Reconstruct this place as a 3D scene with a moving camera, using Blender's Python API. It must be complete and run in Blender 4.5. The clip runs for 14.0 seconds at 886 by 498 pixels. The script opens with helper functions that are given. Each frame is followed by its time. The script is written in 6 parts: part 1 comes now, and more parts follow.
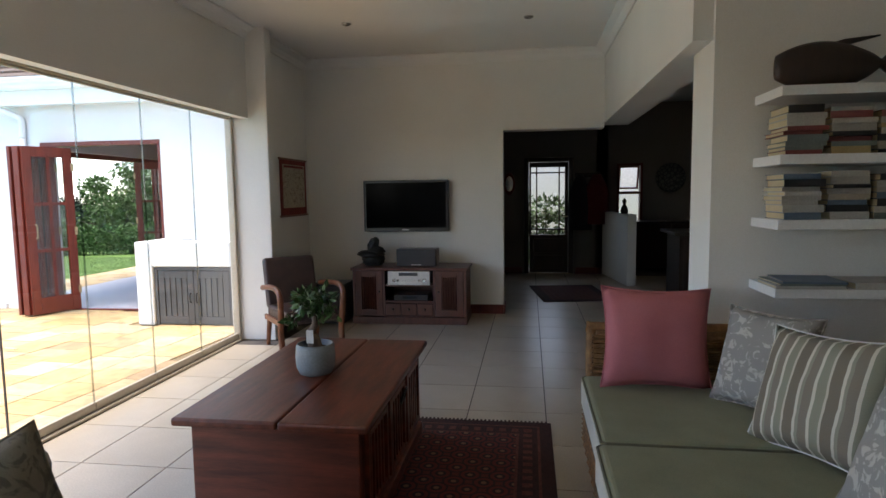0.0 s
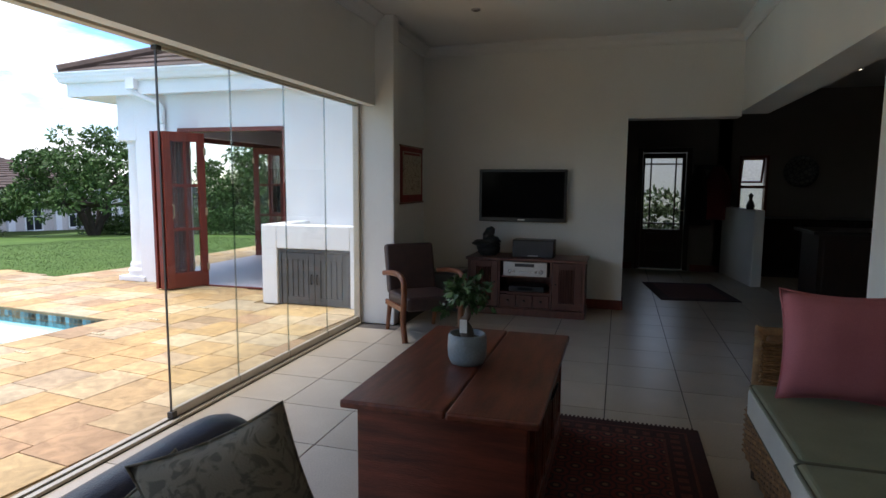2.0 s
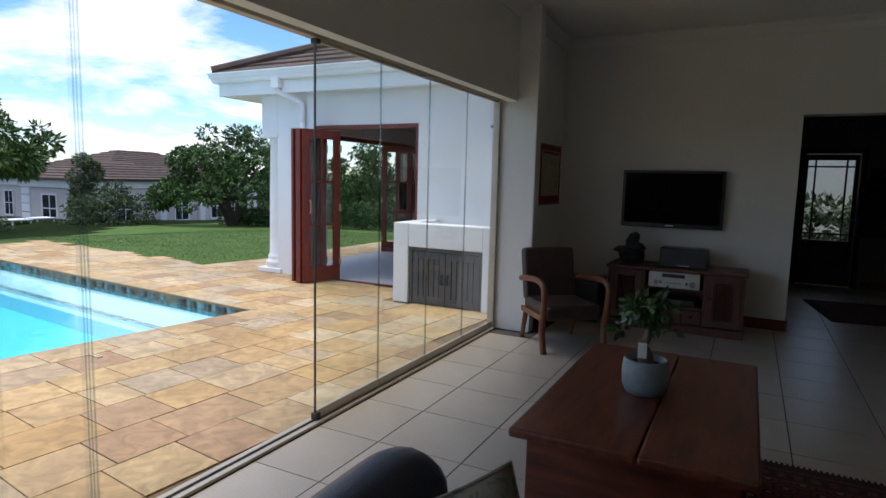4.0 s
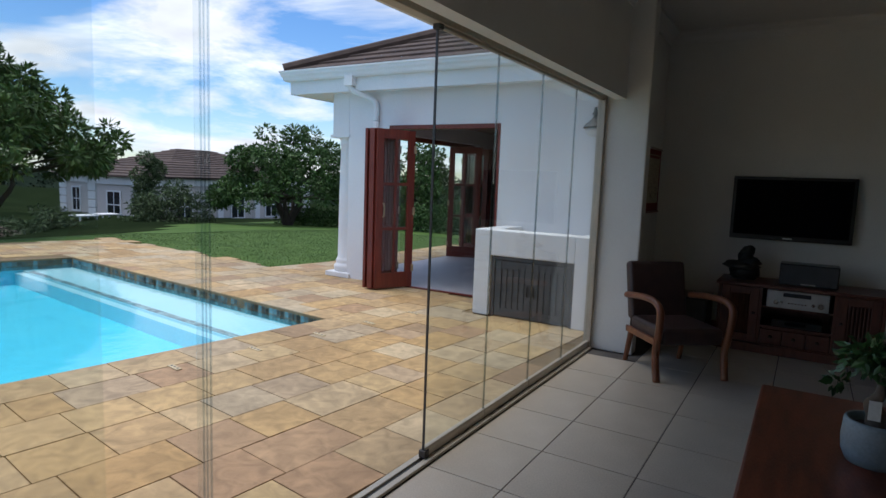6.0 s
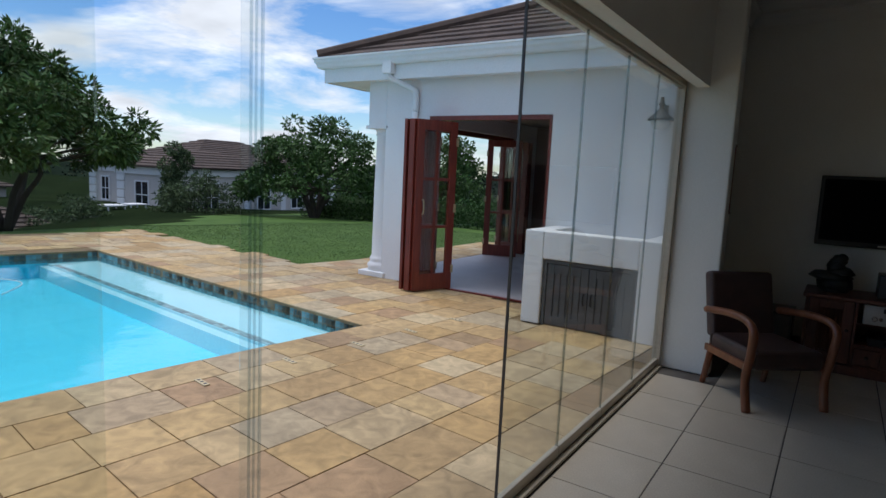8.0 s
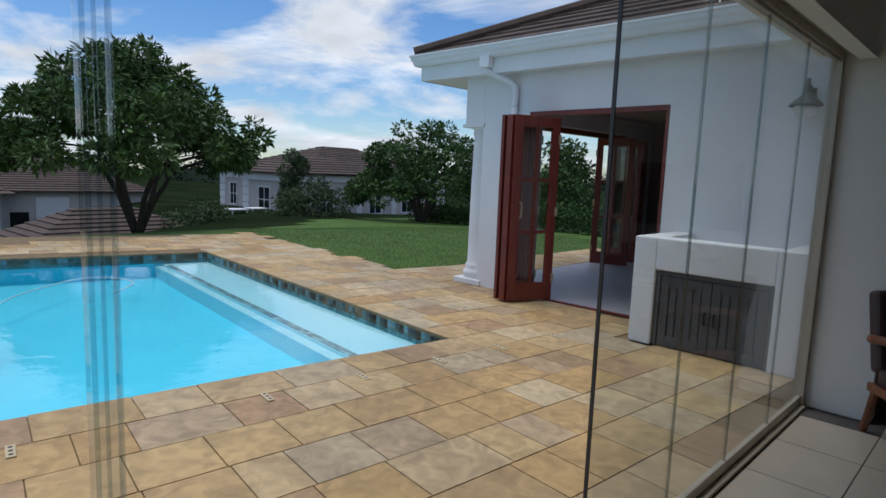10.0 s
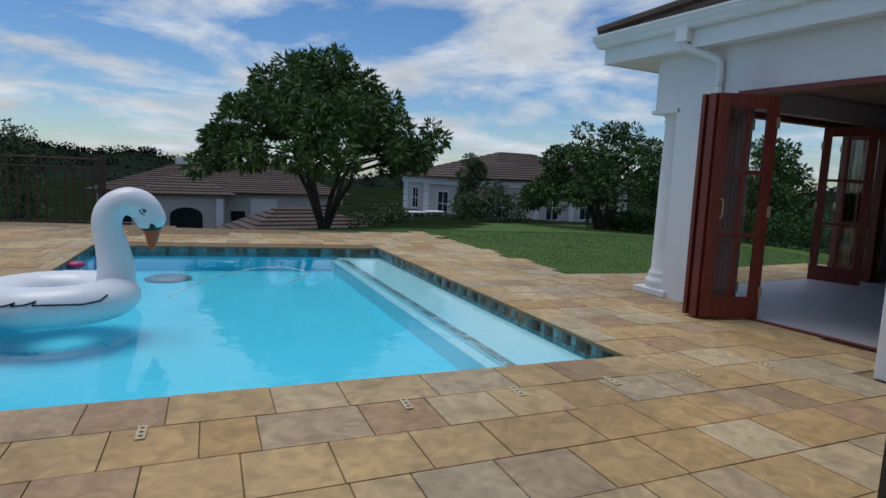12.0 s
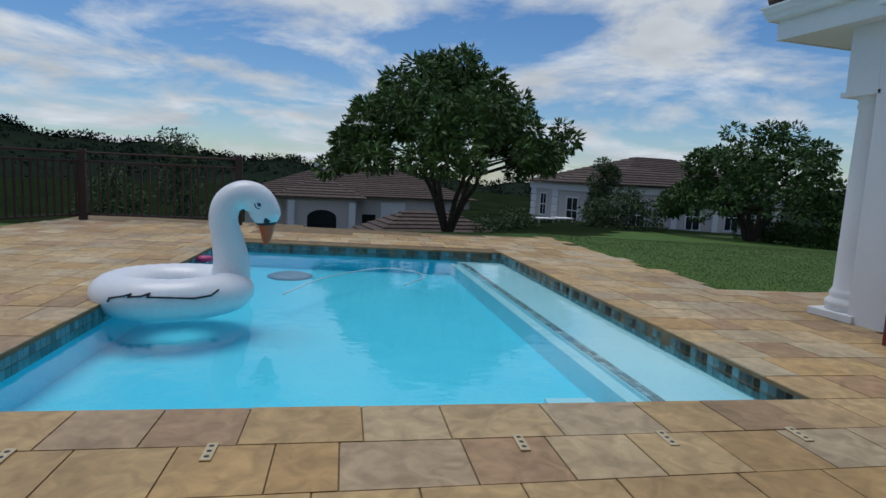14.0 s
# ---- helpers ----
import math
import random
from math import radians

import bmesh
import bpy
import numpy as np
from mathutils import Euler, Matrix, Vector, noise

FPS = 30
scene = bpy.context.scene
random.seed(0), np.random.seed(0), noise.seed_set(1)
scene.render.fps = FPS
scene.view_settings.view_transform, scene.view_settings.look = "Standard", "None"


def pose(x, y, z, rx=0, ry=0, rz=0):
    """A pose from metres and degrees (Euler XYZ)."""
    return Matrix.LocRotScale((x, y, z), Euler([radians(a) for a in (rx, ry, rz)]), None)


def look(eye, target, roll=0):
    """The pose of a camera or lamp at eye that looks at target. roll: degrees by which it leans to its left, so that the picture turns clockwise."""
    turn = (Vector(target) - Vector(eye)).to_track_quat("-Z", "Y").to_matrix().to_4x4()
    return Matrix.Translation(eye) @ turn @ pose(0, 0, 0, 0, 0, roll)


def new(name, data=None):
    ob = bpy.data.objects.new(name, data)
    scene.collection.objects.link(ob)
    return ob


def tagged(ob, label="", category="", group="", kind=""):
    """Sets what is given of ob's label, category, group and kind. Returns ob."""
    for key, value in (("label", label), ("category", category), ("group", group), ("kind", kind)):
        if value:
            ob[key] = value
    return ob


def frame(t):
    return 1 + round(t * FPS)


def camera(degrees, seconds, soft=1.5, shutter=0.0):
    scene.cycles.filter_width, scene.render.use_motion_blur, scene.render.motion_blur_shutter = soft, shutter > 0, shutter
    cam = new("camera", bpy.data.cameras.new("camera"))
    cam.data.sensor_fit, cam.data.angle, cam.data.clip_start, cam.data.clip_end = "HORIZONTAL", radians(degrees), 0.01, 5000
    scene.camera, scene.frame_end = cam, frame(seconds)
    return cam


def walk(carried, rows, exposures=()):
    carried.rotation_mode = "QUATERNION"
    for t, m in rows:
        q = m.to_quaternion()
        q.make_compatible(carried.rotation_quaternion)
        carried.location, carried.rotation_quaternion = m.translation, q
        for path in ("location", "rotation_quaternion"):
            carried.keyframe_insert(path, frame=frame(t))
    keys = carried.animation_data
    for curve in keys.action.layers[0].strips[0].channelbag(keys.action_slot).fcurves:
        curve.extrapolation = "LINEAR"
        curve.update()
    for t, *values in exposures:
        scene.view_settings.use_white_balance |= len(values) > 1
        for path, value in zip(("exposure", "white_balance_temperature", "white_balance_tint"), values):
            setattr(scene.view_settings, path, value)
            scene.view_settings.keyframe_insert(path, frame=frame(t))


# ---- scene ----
cam = camera(73.4, 14.0)
PATH = [
    (0, (2.864, 1.854, 1.423), (2.577, 3.825, 1.238), -0.8),
    (0.5, (2.787, 1.849, 1.428), (2.441, 3.808, 1.229), -0.5),
    (1, (2.688, 1.839, 1.42), (2.29, 3.789, 1.216), -0.2),
    (1.5, (2.59, 1.846, 1.418), (2.123, 3.779, 1.205), 0.2),
    (2, (2.51, 1.857, 1.423), (1.946, 3.763, 1.203), 0.4),
    (2.5, (2.422, 1.889, 1.415), (1.754, 3.761, 1.193), 0.7),
    (3, (2.326, 1.942, 1.419), (1.574, 3.781, 1.191), 0.9),
    (3.5, (2.251, 1.982, 1.424), (1.415, 3.785, 1.196), 1.2),
    (4, (2.17, 2.026, 1.426), (1.263, 3.793, 1.197), 1.4),
    (4.2, (2.121, 2.053, 1.425), (1.189, 3.808, 1.198), 1.5),
    (6.5, (1.454, 2.269, 1.443), (0.401, 3.954, 1.215), 2.1),
    (7, (1.347, 2.348, 1.441), (0.275, 4.021, 1.213), 2.2),
    (7.2, (1.29, 2.38, 1.458), (0.216, 4.05, 1.217), 2.5),
    (9.3, (0.951, 2.863, 1.446), (-0.304, 4.399, 1.196), 2.1),
    (9.5, (0.976, 2.929, 1.448), (-0.33, 4.422, 1.194), 1.9),
    (10, (0.912, 3.029, 1.414), (-0.473, 4.449, 1.158), 2.2),
    (10.5, (0.798, 3.166, 1.385), (-0.676, 4.493, 1.126), 2.1),
    (11, (0.703, 3.261, 1.345), (-0.873, 4.465, 1.083), 2.5),
    (11.5, (0.594, 3.348, 1.301), (-1.062, 4.439, 1.039), 2.7),
    (12, (0.497, 3.473, 1.245), (-1.243, 4.426, 0.993), 2.4),
    (12.5, (0.38, 3.592, 1.209), (-1.425, 4.418, 0.961), 2.5),
    (13, (0.258, 3.661, 1.179), (-1.594, 4.376, 0.934), 2.5),
    (13.5, (0.1, 3.707, 1.163), (-1.781, 4.339, 0.912), 2.9),
    (14, (-0.049, 3.753, 1.132), (-1.952, 4.317, 0.885), 2.7),
]
walk(cam, [(t, look(eye, target, roll)) for t, eye, target, roll in PATH], exposures=((0, 2.6, 6900, 16), (1.5, 2.02, 6650, 15), (3, 1.4, 6450, 13), (4.2, 1.08, 6350, 13), (6.5, 0.62, 6200, 11), (9.5, 0.38, 6200, 10), (11, 0.1, 6200, 9), (14, -0.12, 6200, 8)))

# ---- world, sun ----
world = bpy.data.worlds.new("sky")
scene.world = world
world.use_nodes = True
wn, wl = world.node_tree.nodes, world.node_tree.links
wn.clear()
SUN_EL, SUN_AZ = radians(76), radians(-118)
sky = wn.new("ShaderNodeTexSky")
sky.sky_type, sky.sun_disc = "NISHITA", False
sky.sun_elevation, sky.sun_rotation = SUN_EL, SUN_AZ
sky.air_density, sky.dust_density, sky.ozone_density = 1.0, 0.25, 2.0
tc = wn.new("ShaderNodeTexCoord")
sep = wn.new("ShaderNodeSeparateXYZ")
wl.new(tc.outputs["Generated"], sep.inputs[0])


def wmath(op, a, b=None, clamp=False):
    n = wn.new("ShaderNodeMath")
    n.operation, n.use_clamp = op, clamp
    for i, v in enumerate((a, b)):
        if v is None:
            continue
        if isinstance(v, (int, float)):
            n.inputs[i].default_value = v
        else:
            wl.new(v, n.inputs[i])
    return n.outputs[0]


# clouds lie on a flat layer overhead
zz = wmath("ADD", wmath("MAXIMUM", sep.outputs[2], 0.0), 0.16)
comb = wn.new("ShaderNodeCombineXYZ")
wl.new(wmath("DIVIDE", sep.outputs[0], zz), comb.inputs[0])
wl.new(wmath("DIVIDE", sep.outputs[1], zz), comb.inputs[1])
cn = wn.new("ShaderNodeTexNoise")
cn.inputs["Scale"].default_value, cn.inputs["Detail"].default_value = 1.1, 11
cn.inputs["Roughness"].default_value, cn.inputs["Distortion"].default_value = 0.6, 0.35
wl.new(comb.outputs[0], cn.inputs["Vector"])
ramp = wn.new("ShaderNodeValToRGB")
ramp.color_ramp.elements[0].position, ramp.color_ramp.elements[1].position = 0.44, 0.60
wl.new(cn.outputs["Fac"], ramp.inputs[0])
cn2 = wn.new("ShaderNodeTexNoise")
cn2.inputs["Scale"].default_value, cn2.inputs["Detail"].default_value = 1.7, 8
wl.new(comb.outputs[0], cn2.inputs["Vector"])
shade = wn.new("ShaderNodeMapRange")
shade.inputs[1].default_value, shade.inputs[2].default_value = 0.3, 0.7
shade.inputs[3].default_value, shade.inputs[4].default_value = 4.9, 7.9
wl.new(cn2.outputs["Fac"], shade.inputs[0])
cloud = wn.new("ShaderNodeMix")
cloud.data_type = "RGBA"
wl.new(ramp.outputs[0], cloud.inputs[0])
deep = wn.new("ShaderNodeHueSaturation")
deep.inputs["Saturation"].default_value, deep.inputs["Value"].default_value = 1.2, 0.9
wl.new(sky.outputs[0], deep.inputs["Color"])
blue = wn.new("ShaderNodeMix")
blue.data_type, blue.blend_type = "RGBA", "MULTIPLY"
blue.inputs[0].default_value = 1.0
blue.inputs[7].default_value = (0.84, 0.94, 1.08, 1)
wl.new(deep.outputs[0], blue.inputs[6])
wl.new(blue.outputs[2], cloud.inputs[6])
cv = wn.new("ShaderNodeCombineColor")
for i, k in enumerate((0.96, 1.0, 1.06)):
    wl.new(wmath("MULTIPLY", shade.outputs[0], k), cv.inputs[i])
wl.new(cv.outputs[0], cloud.inputs[7])
bg = wn.new("ShaderNodeBackground")
bg.inputs["Strength"].default_value = 0.1
wl.new(cloud.outputs[2], bg.inputs["Color"])
wo = wn.new("ShaderNodeOutputWorld")
wl.new(bg.outputs[0], wo.inputs[0])

sun_data = bpy.data.lights.new("sun", "SUN")
sun_data.energy, sun_data.angle, sun_data.color = 1.6, radians(35), (1.0, 0.96, 0.90)
sun = new("sun", sun_data)
sdir = Vector((math.sin(SUN_AZ) * math.cos(SUN_EL), math.cos(SUN_AZ) * math.cos(SUN_EL), math.sin(SUN_EL)))
sun.matrix_world = look(sdir * 60, (0, 0, 0))


# ---- materials ----
def mat(name, c1, c2=None, rough=0.6, scale=8.0, fine=90.0, bump=0.1, metal=0.0, rnd="", stretch=(1, 1, 1), spread=0.25, spec=0.5, detail=6):
    """Two colours mixed by noise at two scales, fine relief; rnd: 'object' or 'island' varies brightness piece by piece."""
    m = bpy.data.materials.new(name)
    m.use_nodes = True
    n, l = m.node_tree.nodes, m.node_tree.links
    b = n["Principled BSDF"]
    c2 = c2 or tuple(v * 0.82 for v in c1)
    t = n.new("ShaderNodeTexCoord")
    mp = n.new("ShaderNodeMapping")
    mp.inputs["Scale"].default_value = stretch
    l.new(t.outputs["Object"], mp.inputs[0])
    a = n.new("ShaderNodeTexNoise")
    a.inputs["Scale"].default_value, a.inputs["Detail"].default_value = scale, detail
    l.new(mp.outputs[0], a.inputs["Vector"])
    f = n.new("ShaderNodeTexNoise")
    f.inputs["Scale"].default_value, f.inputs["Detail"].default_value = fine, 3
    l.new(mp.outputs[0], f.inputs["Vector"])
    r = n.new("ShaderNodeValToRGB")
    r.color_ramp.elements[0].position, r.color_ramp.elements[1].position = 0.32, 0.68
    r.color_ramp.elements[0].color, r.color_ramp.elements[1].color = (*c2, 1), (*c1, 1)
    l.new(a.outputs["Fac"], r.inputs[0])
    col = r.outputs[0]
    mx = n.new("ShaderNodeMix")
    mx.data_type, mx.blend_type = "RGBA", "OVERLAY"
    mx.inputs[0].default_value = 0.28
    l.new(col, mx.inputs[6])
    l.new(f.outputs["Fac"], mx.inputs[7])
    col = mx.outputs[2]
    if rnd:
        src = n.new("ShaderNodeObjectInfo").outputs["Random"] if rnd == "object" else n.new("ShaderNodeNewGeometry").outputs["Random Per Island"]
        mr = n.new("ShaderNodeMapRange")
        mr.inputs[3].default_value, mr.inputs[4].default_value = 1 - spread, 1 + spread
        l.new(src, mr.inputs[0])
        hs = n.new("ShaderNodeHueSaturation")
        l.new(mr.outputs[0], hs.inputs["Value"])
        l.new(col, hs.inputs["Color"])
        col = hs.outputs[0]
    l.new(col, b.inputs["Base Color"])
    b.inputs["Roughness"].default_value, b.inputs["Metallic"].default_value = rough, metal
    b.inputs["Specular IOR Level"].default_value = spec
    if bump:
        bp = n.new("ShaderNodeBump")
        bp.inputs["Strength"].default_value, bp.inputs["Distance"].default_value = bump, 0.01
        l.new(f.outputs["Fac"], bp.inputs["Height"])
        l.new(bp.outputs[0], b.inputs["Normal"])
    return m


def stone_mat(name, rnd):
    """Sandstone whose hue runs piece by piece from pale cream over ochre to red-brown and grey."""
    m = mat(name, (0.5, 0.5, 0.5), (0.3, 0.3, 0.3), 0.75, 5, 60, 0.35)
    n, l = m.node_tree.nodes, m.node_tree.links
    b = n["Principled BSDF"]
    src = n.new("ShaderNodeObjectInfo").outputs["Random"] if rnd == "object" else n.new("ShaderNodeNewGeometry").outputs["Random Per Island"]
    r = n.new("ShaderNodeValToRGB")
    e = r.color_ramp.elements
    e[0].position, e[0].color = 0.0, (0.53, 0.40, 0.23, 1)
    e[1].position, e[1].color = 1.0, (0.37, 0.265, 0.16, 1)
    for p, c in ((0.2, (0.49, 0.33, 0.165)), (0.42, (0.55, 0.44, 0.29)), (0.6, (0.46, 0.30, 0.145)), (0.78, (0.48, 0.39, 0.265)), (0.9, (0.42, 0.275, 0.165))):
        q = e.new(p)
        q.color = (*c, 1)
    l.new(src, r.inputs[0])
    t = n.new("ShaderNodeTexCoord")
    geo = n.new("ShaderNodeNewGeometry")
    wv = n.new("ShaderNodeTexNoise")
    wv.inputs["Scale"].default_value, wv.inputs["Detail"].default_value, wv.inputs["Distortion"].default_value = 8.0, 10, 1.2
    l.new(geo.outputs["Position"], wv.inputs["Vector"])
    mr = n.new("ShaderNodeMapRange")
    mr.inputs[1].default_value, mr.inputs[2].default_value, mr.inputs[3].default_value, mr.inputs[4].default_value = 0.3, 0.7, 0.72, 1.16
    l.new(wv.outputs["Fac"], mr.inputs[0])
    st = n.new("ShaderNodeTexNoise")
    st.inputs["Scale"].default_value, st.inputs["Detail"].default_value = 0.9, 5
    l.new(geo.outputs["Position"], st.inputs["Vector"])
    sm = n.new("ShaderNodeMapRange")
    sm.inputs[1].default_value, sm.inputs[2].default_value, sm.inputs[3].default_value, sm.inputs[4].default_value = 0.35, 0.6, 0.78, 1.05
    l.new(st.outputs["Fac"], sm.inputs[0])
    mu = n.new("ShaderNodeMath")
    mu.operation = "MULTIPLY"
    l.new(mr.outputs[0], mu.inputs[0])
    l.new(sm.outputs[0], mu.inputs[1])
    hs = n.new("ShaderNodeHueSaturation")
    hs.inputs["Saturation"].default_value = 1.1
    l.new(mu.outputs[0], hs.inputs["Value"])
    l.new(r.outputs[0], hs.inputs["Color"])
    l.new(hs.outputs[0], b.inputs["Base Color"])
    return m


def stripe_mat(name, cols, axis, width, rough=0.85):
    """Woven cloth in stripes across one object axis."""
    m = mat(name, cols[0], cols[0], rough, 30, 300, 0.25)
    n, l = m.node_tree.nodes, m.node_tree.links
    t = n.new("ShaderNodeTexCoord")
    s = n.new("ShaderNodeSeparateXYZ")
    l.new(t.outputs["Object"], s.inputs[0])
    d = n.new("ShaderNodeMath")
    d.operation, d.inputs[1].default_value = "DIVIDE", width
    l.new(s.outputs[axis], d.inputs[0])
    fr = n.new("ShaderNodeMath")
    fr.operation = "FRACT"
    l.new(d.outputs[0], fr.inputs[0])
    r = n.new("ShaderNodeValToRGB")
    r.color_ramp.interpolation = "CONSTANT"
    e = r.color_ramp.elements
    for i, (p, c) in enumerate(cols[1]):
        q = e[i] if i < 2 else e.new(p)
        q.position, q.color = p, (*c, 1)
    l.new(fr.outputs[0], r.inputs[0])
    l.new(r.outputs[0], n["Principled BSDF"].inputs["Base Color"])
    return m


def pattern_mat(name, base, ink, scale, lo=0.42, hi=0.5, rough=0.9, kind="voronoi"):
    """Cloth with a small figured pattern."""
    m = mat(name, base, base, rough, 20, 260, 0.2)
    n, l = m.node_tree.nodes, m.node_tree.links
    t = n.new("ShaderNodeTexCoord")
    if kind == "voronoi":
        v = n.new("ShaderNodeTexVoronoi")
        v.feature = "DISTANCE_TO_EDGE"
        out = v.outputs["Distance"]
    else:
        v = n.new("ShaderNodeTexNoise")
        v.inputs["Distortion"].default_value = 2.5
        out = v.outputs["Fac"]
    v.inputs["Scale"].default_value = scale
    l.new(t.outputs["Object"], v.inputs["Vector"])
    r = n.new("ShaderNodeValToRGB")
    r.color_ramp.elements[0].position, r.color_ramp.elements[1].position = lo, hi
    r.color_ramp.elements[0].color, r.color_ramp.elements[1].color = (*ink, 1), (*base, 1)
    l.new(out, r.inputs[0])
    l.new(r.outputs[0], n["Principled BSDF"].inputs["Base Color"])
    return m


def glass_mat(name, tint=(0.96, 0.98, 0.97), gloss=0.06):
    m = bpy.data.materials.new(name)
    m.use_nodes = True
    n, l = m.node_tree.nodes, m.node_tree.links
    n.remove(n["Principled BSDF"])
    tr, gl, mix, fr = n.new("ShaderNodeBsdfTransparent"), n.new("ShaderNodeBsdfGlossy"), n.new("ShaderNodeMixShader"), n.new("ShaderNodeLayerWeight")
    pw, sc = n.new("ShaderNodeMath"), n.new("ShaderNodeMath")
    pw.operation, pw.inputs[1].default_value = "POWER", 5.0
    sc.operation, sc.inputs[1].default_value, sc.inputs[2].default_value = "MULTIPLY_ADD", 0.96, 0.04
    l.new(fr.outputs["Facing"], pw.inputs[0])
    l.new(pw.outputs[0], sc.inputs[0])
    tr.inputs[0].default_value = (*tint, 1)
    gl.inputs["Roughness"].default_value = 0.0
    fr.inputs["Blend"].default_value = 0.5
    l.new(sc.outputs[0], mix.inputs[0])
    l.new(tr.outputs[0], mix.inputs[1])
    l.new(gl.outputs[0], mix.inputs[2])
    l.new(mix.outputs[0], n["Material Output"].inputs[0])
    return m


def rug_mat(name):
    m = mat(name, (0.10, 0.022, 0.02), (0.06, 0.014, 0.016), 0.95, 14, 400, 0.4)
    n, l = m.node_tree.nodes, m.node_tree.links
    t = n.new("ShaderNodeTexCoord")
    mp = n.new("ShaderNodeMapping")
    mp.inputs["Rotation"].default_value = (0, 0, radians(45))
    l.new(t.outputs["Object"], mp.inputs[0])
    v = n.new("ShaderNodeTexVoronoi")
    v.inputs["Scale"].default_value, v.inputs["Randomness"].default_value = 9.5, 0.0
    l.new(mp.outputs[0], v.inputs["Vector"])
    r = n.new("ShaderNodeValToRGB")
    r.color_ramp.interpolation = "CONSTANT"
    e = r.color_ramp.elements
    e[0].position, e[0].color = 0.0, (0.22, 0.12, 0.075, 1)
    e[1].position, e[1].color = 0.18, (0.03, 0.014, 0.02, 1)
    for p, c in ((0.3, (0.14, 0.028, 0.024)), (0.46, (0.035, 0.016, 0.02)), (0.56, (0.12, 0.03, 0.025))):
        q = e.new(p)
        q.color = (*c, 1)
    l.new(v.outputs["Distance"], r.inputs[0])
    l.new(r.outputs[0], n["Principled BSDF"].inputs["Base Color"])
    return m


M_WALL = mat("white_wall_paint", (0.80, 0.79, 0.745), (0.75, 0.74, 0.70), 0.85, 1.5, 180, 0.06)
M_TAUPE = mat("taupe_wall_paint", (0.21, 0.185, 0.165), (0.18, 0.16, 0.14), 0.85, 1.5, 180, 0.06)
M_CEIL = mat("ceiling_paint", (0.80, 0.79, 0.76), (0.76, 0.75, 0.72), 0.9, 1.2, 150, 0.03)
M_EXT = mat("exterior_plaster", (0.80, 0.80, 0.80), (0.74, 0.74, 0.745), 0.85, 1.1, 120, 0.1)
M_GROUT = mat("grout", (0.11, 0.10, 0.09), (0.08, 0.07, 0.065), 0.95, 6, 200, 0.1)
M_JOINT = mat("sandy_joint", (0.25, 0.175, 0.09), (0.16, 0.11, 0.06), 0.95, 6, 200, 0.3)
M_TILE = mat("cream_porcelain", (0.50, 0.435, 0.35), (0.44, 0.38, 0.30), 0.28, 3, 120, 0.02, rnd="object", spread=0.04)
M_TILE_J = mat("cream_porcelain_far", (0.50, 0.435, 0.35), (0.44, 0.38, 0.30), 0.28, 3, 120, 0.02, rnd="island", spread=0.04)
M_PAVE = stone_mat("sandstone", "object")
M_PAVE_J = stone_mat("sandstone_far", "island")
M_REDWOOD = mat("red_stained_timber", (0.19, 0.032, 0.018), (0.12, 0.018, 0.011), 0.35, 6, 60, 0.12, stretch=(6, 6, 0.6))
M_CHEST = mat("old_red_brown_wood", (0.21, 0.055, 0.027), (0.085, 0.022, 0.012), 0.3, 5, 50, 0.15, stretch=(4, 0.7, 4))
M_CHESTV = mat("old_red_brown_wood_front", (0.22, 0.052, 0.026), (0.075, 0.019, 0.011), 0.36, 4, 45, 0.2, stretch=(0.6, 4, 5))
M_CAB = mat("reddish_cabinet_wood", (0.135, 0.045, 0.028), (0.08, 0.026, 0.016), 0.4, 6, 70, 0.12, stretch=(5, 5, 0.8))
M_DARKWOOD = mat("dark_wood", (0.035, 0.018, 0.012), (0.02, 0.011, 0.008), 0.4, 6, 60, 0.1, stretch=(5, 5, 0.8))
M_CHAIRWOOD = mat("warm_chair_wood", (0.22, 0.075, 0.03), (0.13, 0.04, 0.017), 0.32, 6, 60, 0.08, stretch=(4, 4, 1))
M_LEATHER = mat("brown_leather", (0.060, 0.032, 0.028), (0.035, 0.02, 0.018), 0.42, 9, 140, 0.25)
M_NAVY = mat("navy_leather", (0.014, 0.021, 0.055), (0.009, 0.014, 0.035), 0.36, 9, 220, 0.22)
M_BLACK = mat("black_plastic", (0.012, 0.012, 0.013), (0.008, 0.008, 0.009), 0.3, 10, 100, 0.02)
M_SCREEN = mat("tv_screen", (0.004, 0.004, 0.005), (0.004, 0.004, 0.005), 0.1, 2, 10, 0.0, spec=0.02)
M_SILVER = mat("brushed_silver", (0.55, 0.54, 0.52), (0.48, 0.47, 0.45), 0.35, 10, 200, 0.05, metal=0.7)
M_CHROME = mat("steel", (0.6, 0.6, 0.6), (0.5, 0.5, 0.5), 0.22, 10, 200, 0.02, metal=1.0)
M_BRASS = mat("aged_brass", (0.55, 0.45, 0.28), (0.42, 0.33, 0.2), 0.4, 20, 200, 0.05, metal=0.6)
M_ALU = mat("champagne_aluminium", (0.52, 0.47, 0.38), (0.47, 0.42, 0.34), 0.4, 5, 150, 0.03, metal=0.25)
M_ALUDARK = mat("dark_track", (0.06, 0.055, 0.05), (0.04, 0.036, 0.033), 0.45, 5, 150, 0.03, metal=0.3)
M_GLASS = glass_mat("window_glass")
M_SEAL = glass_mat("grey_seal_strip", (0.66, 0.69, 0.69))
M_SEALDK = mat("dark_seal_strip", (0.05, 0.055, 0.055), (0.04, 0.04, 0.04), 0.35, 5, 90, 0.02)
M_CLEAR = glass_mat("clear_edge_profile", (0.95, 0.97, 0.98))
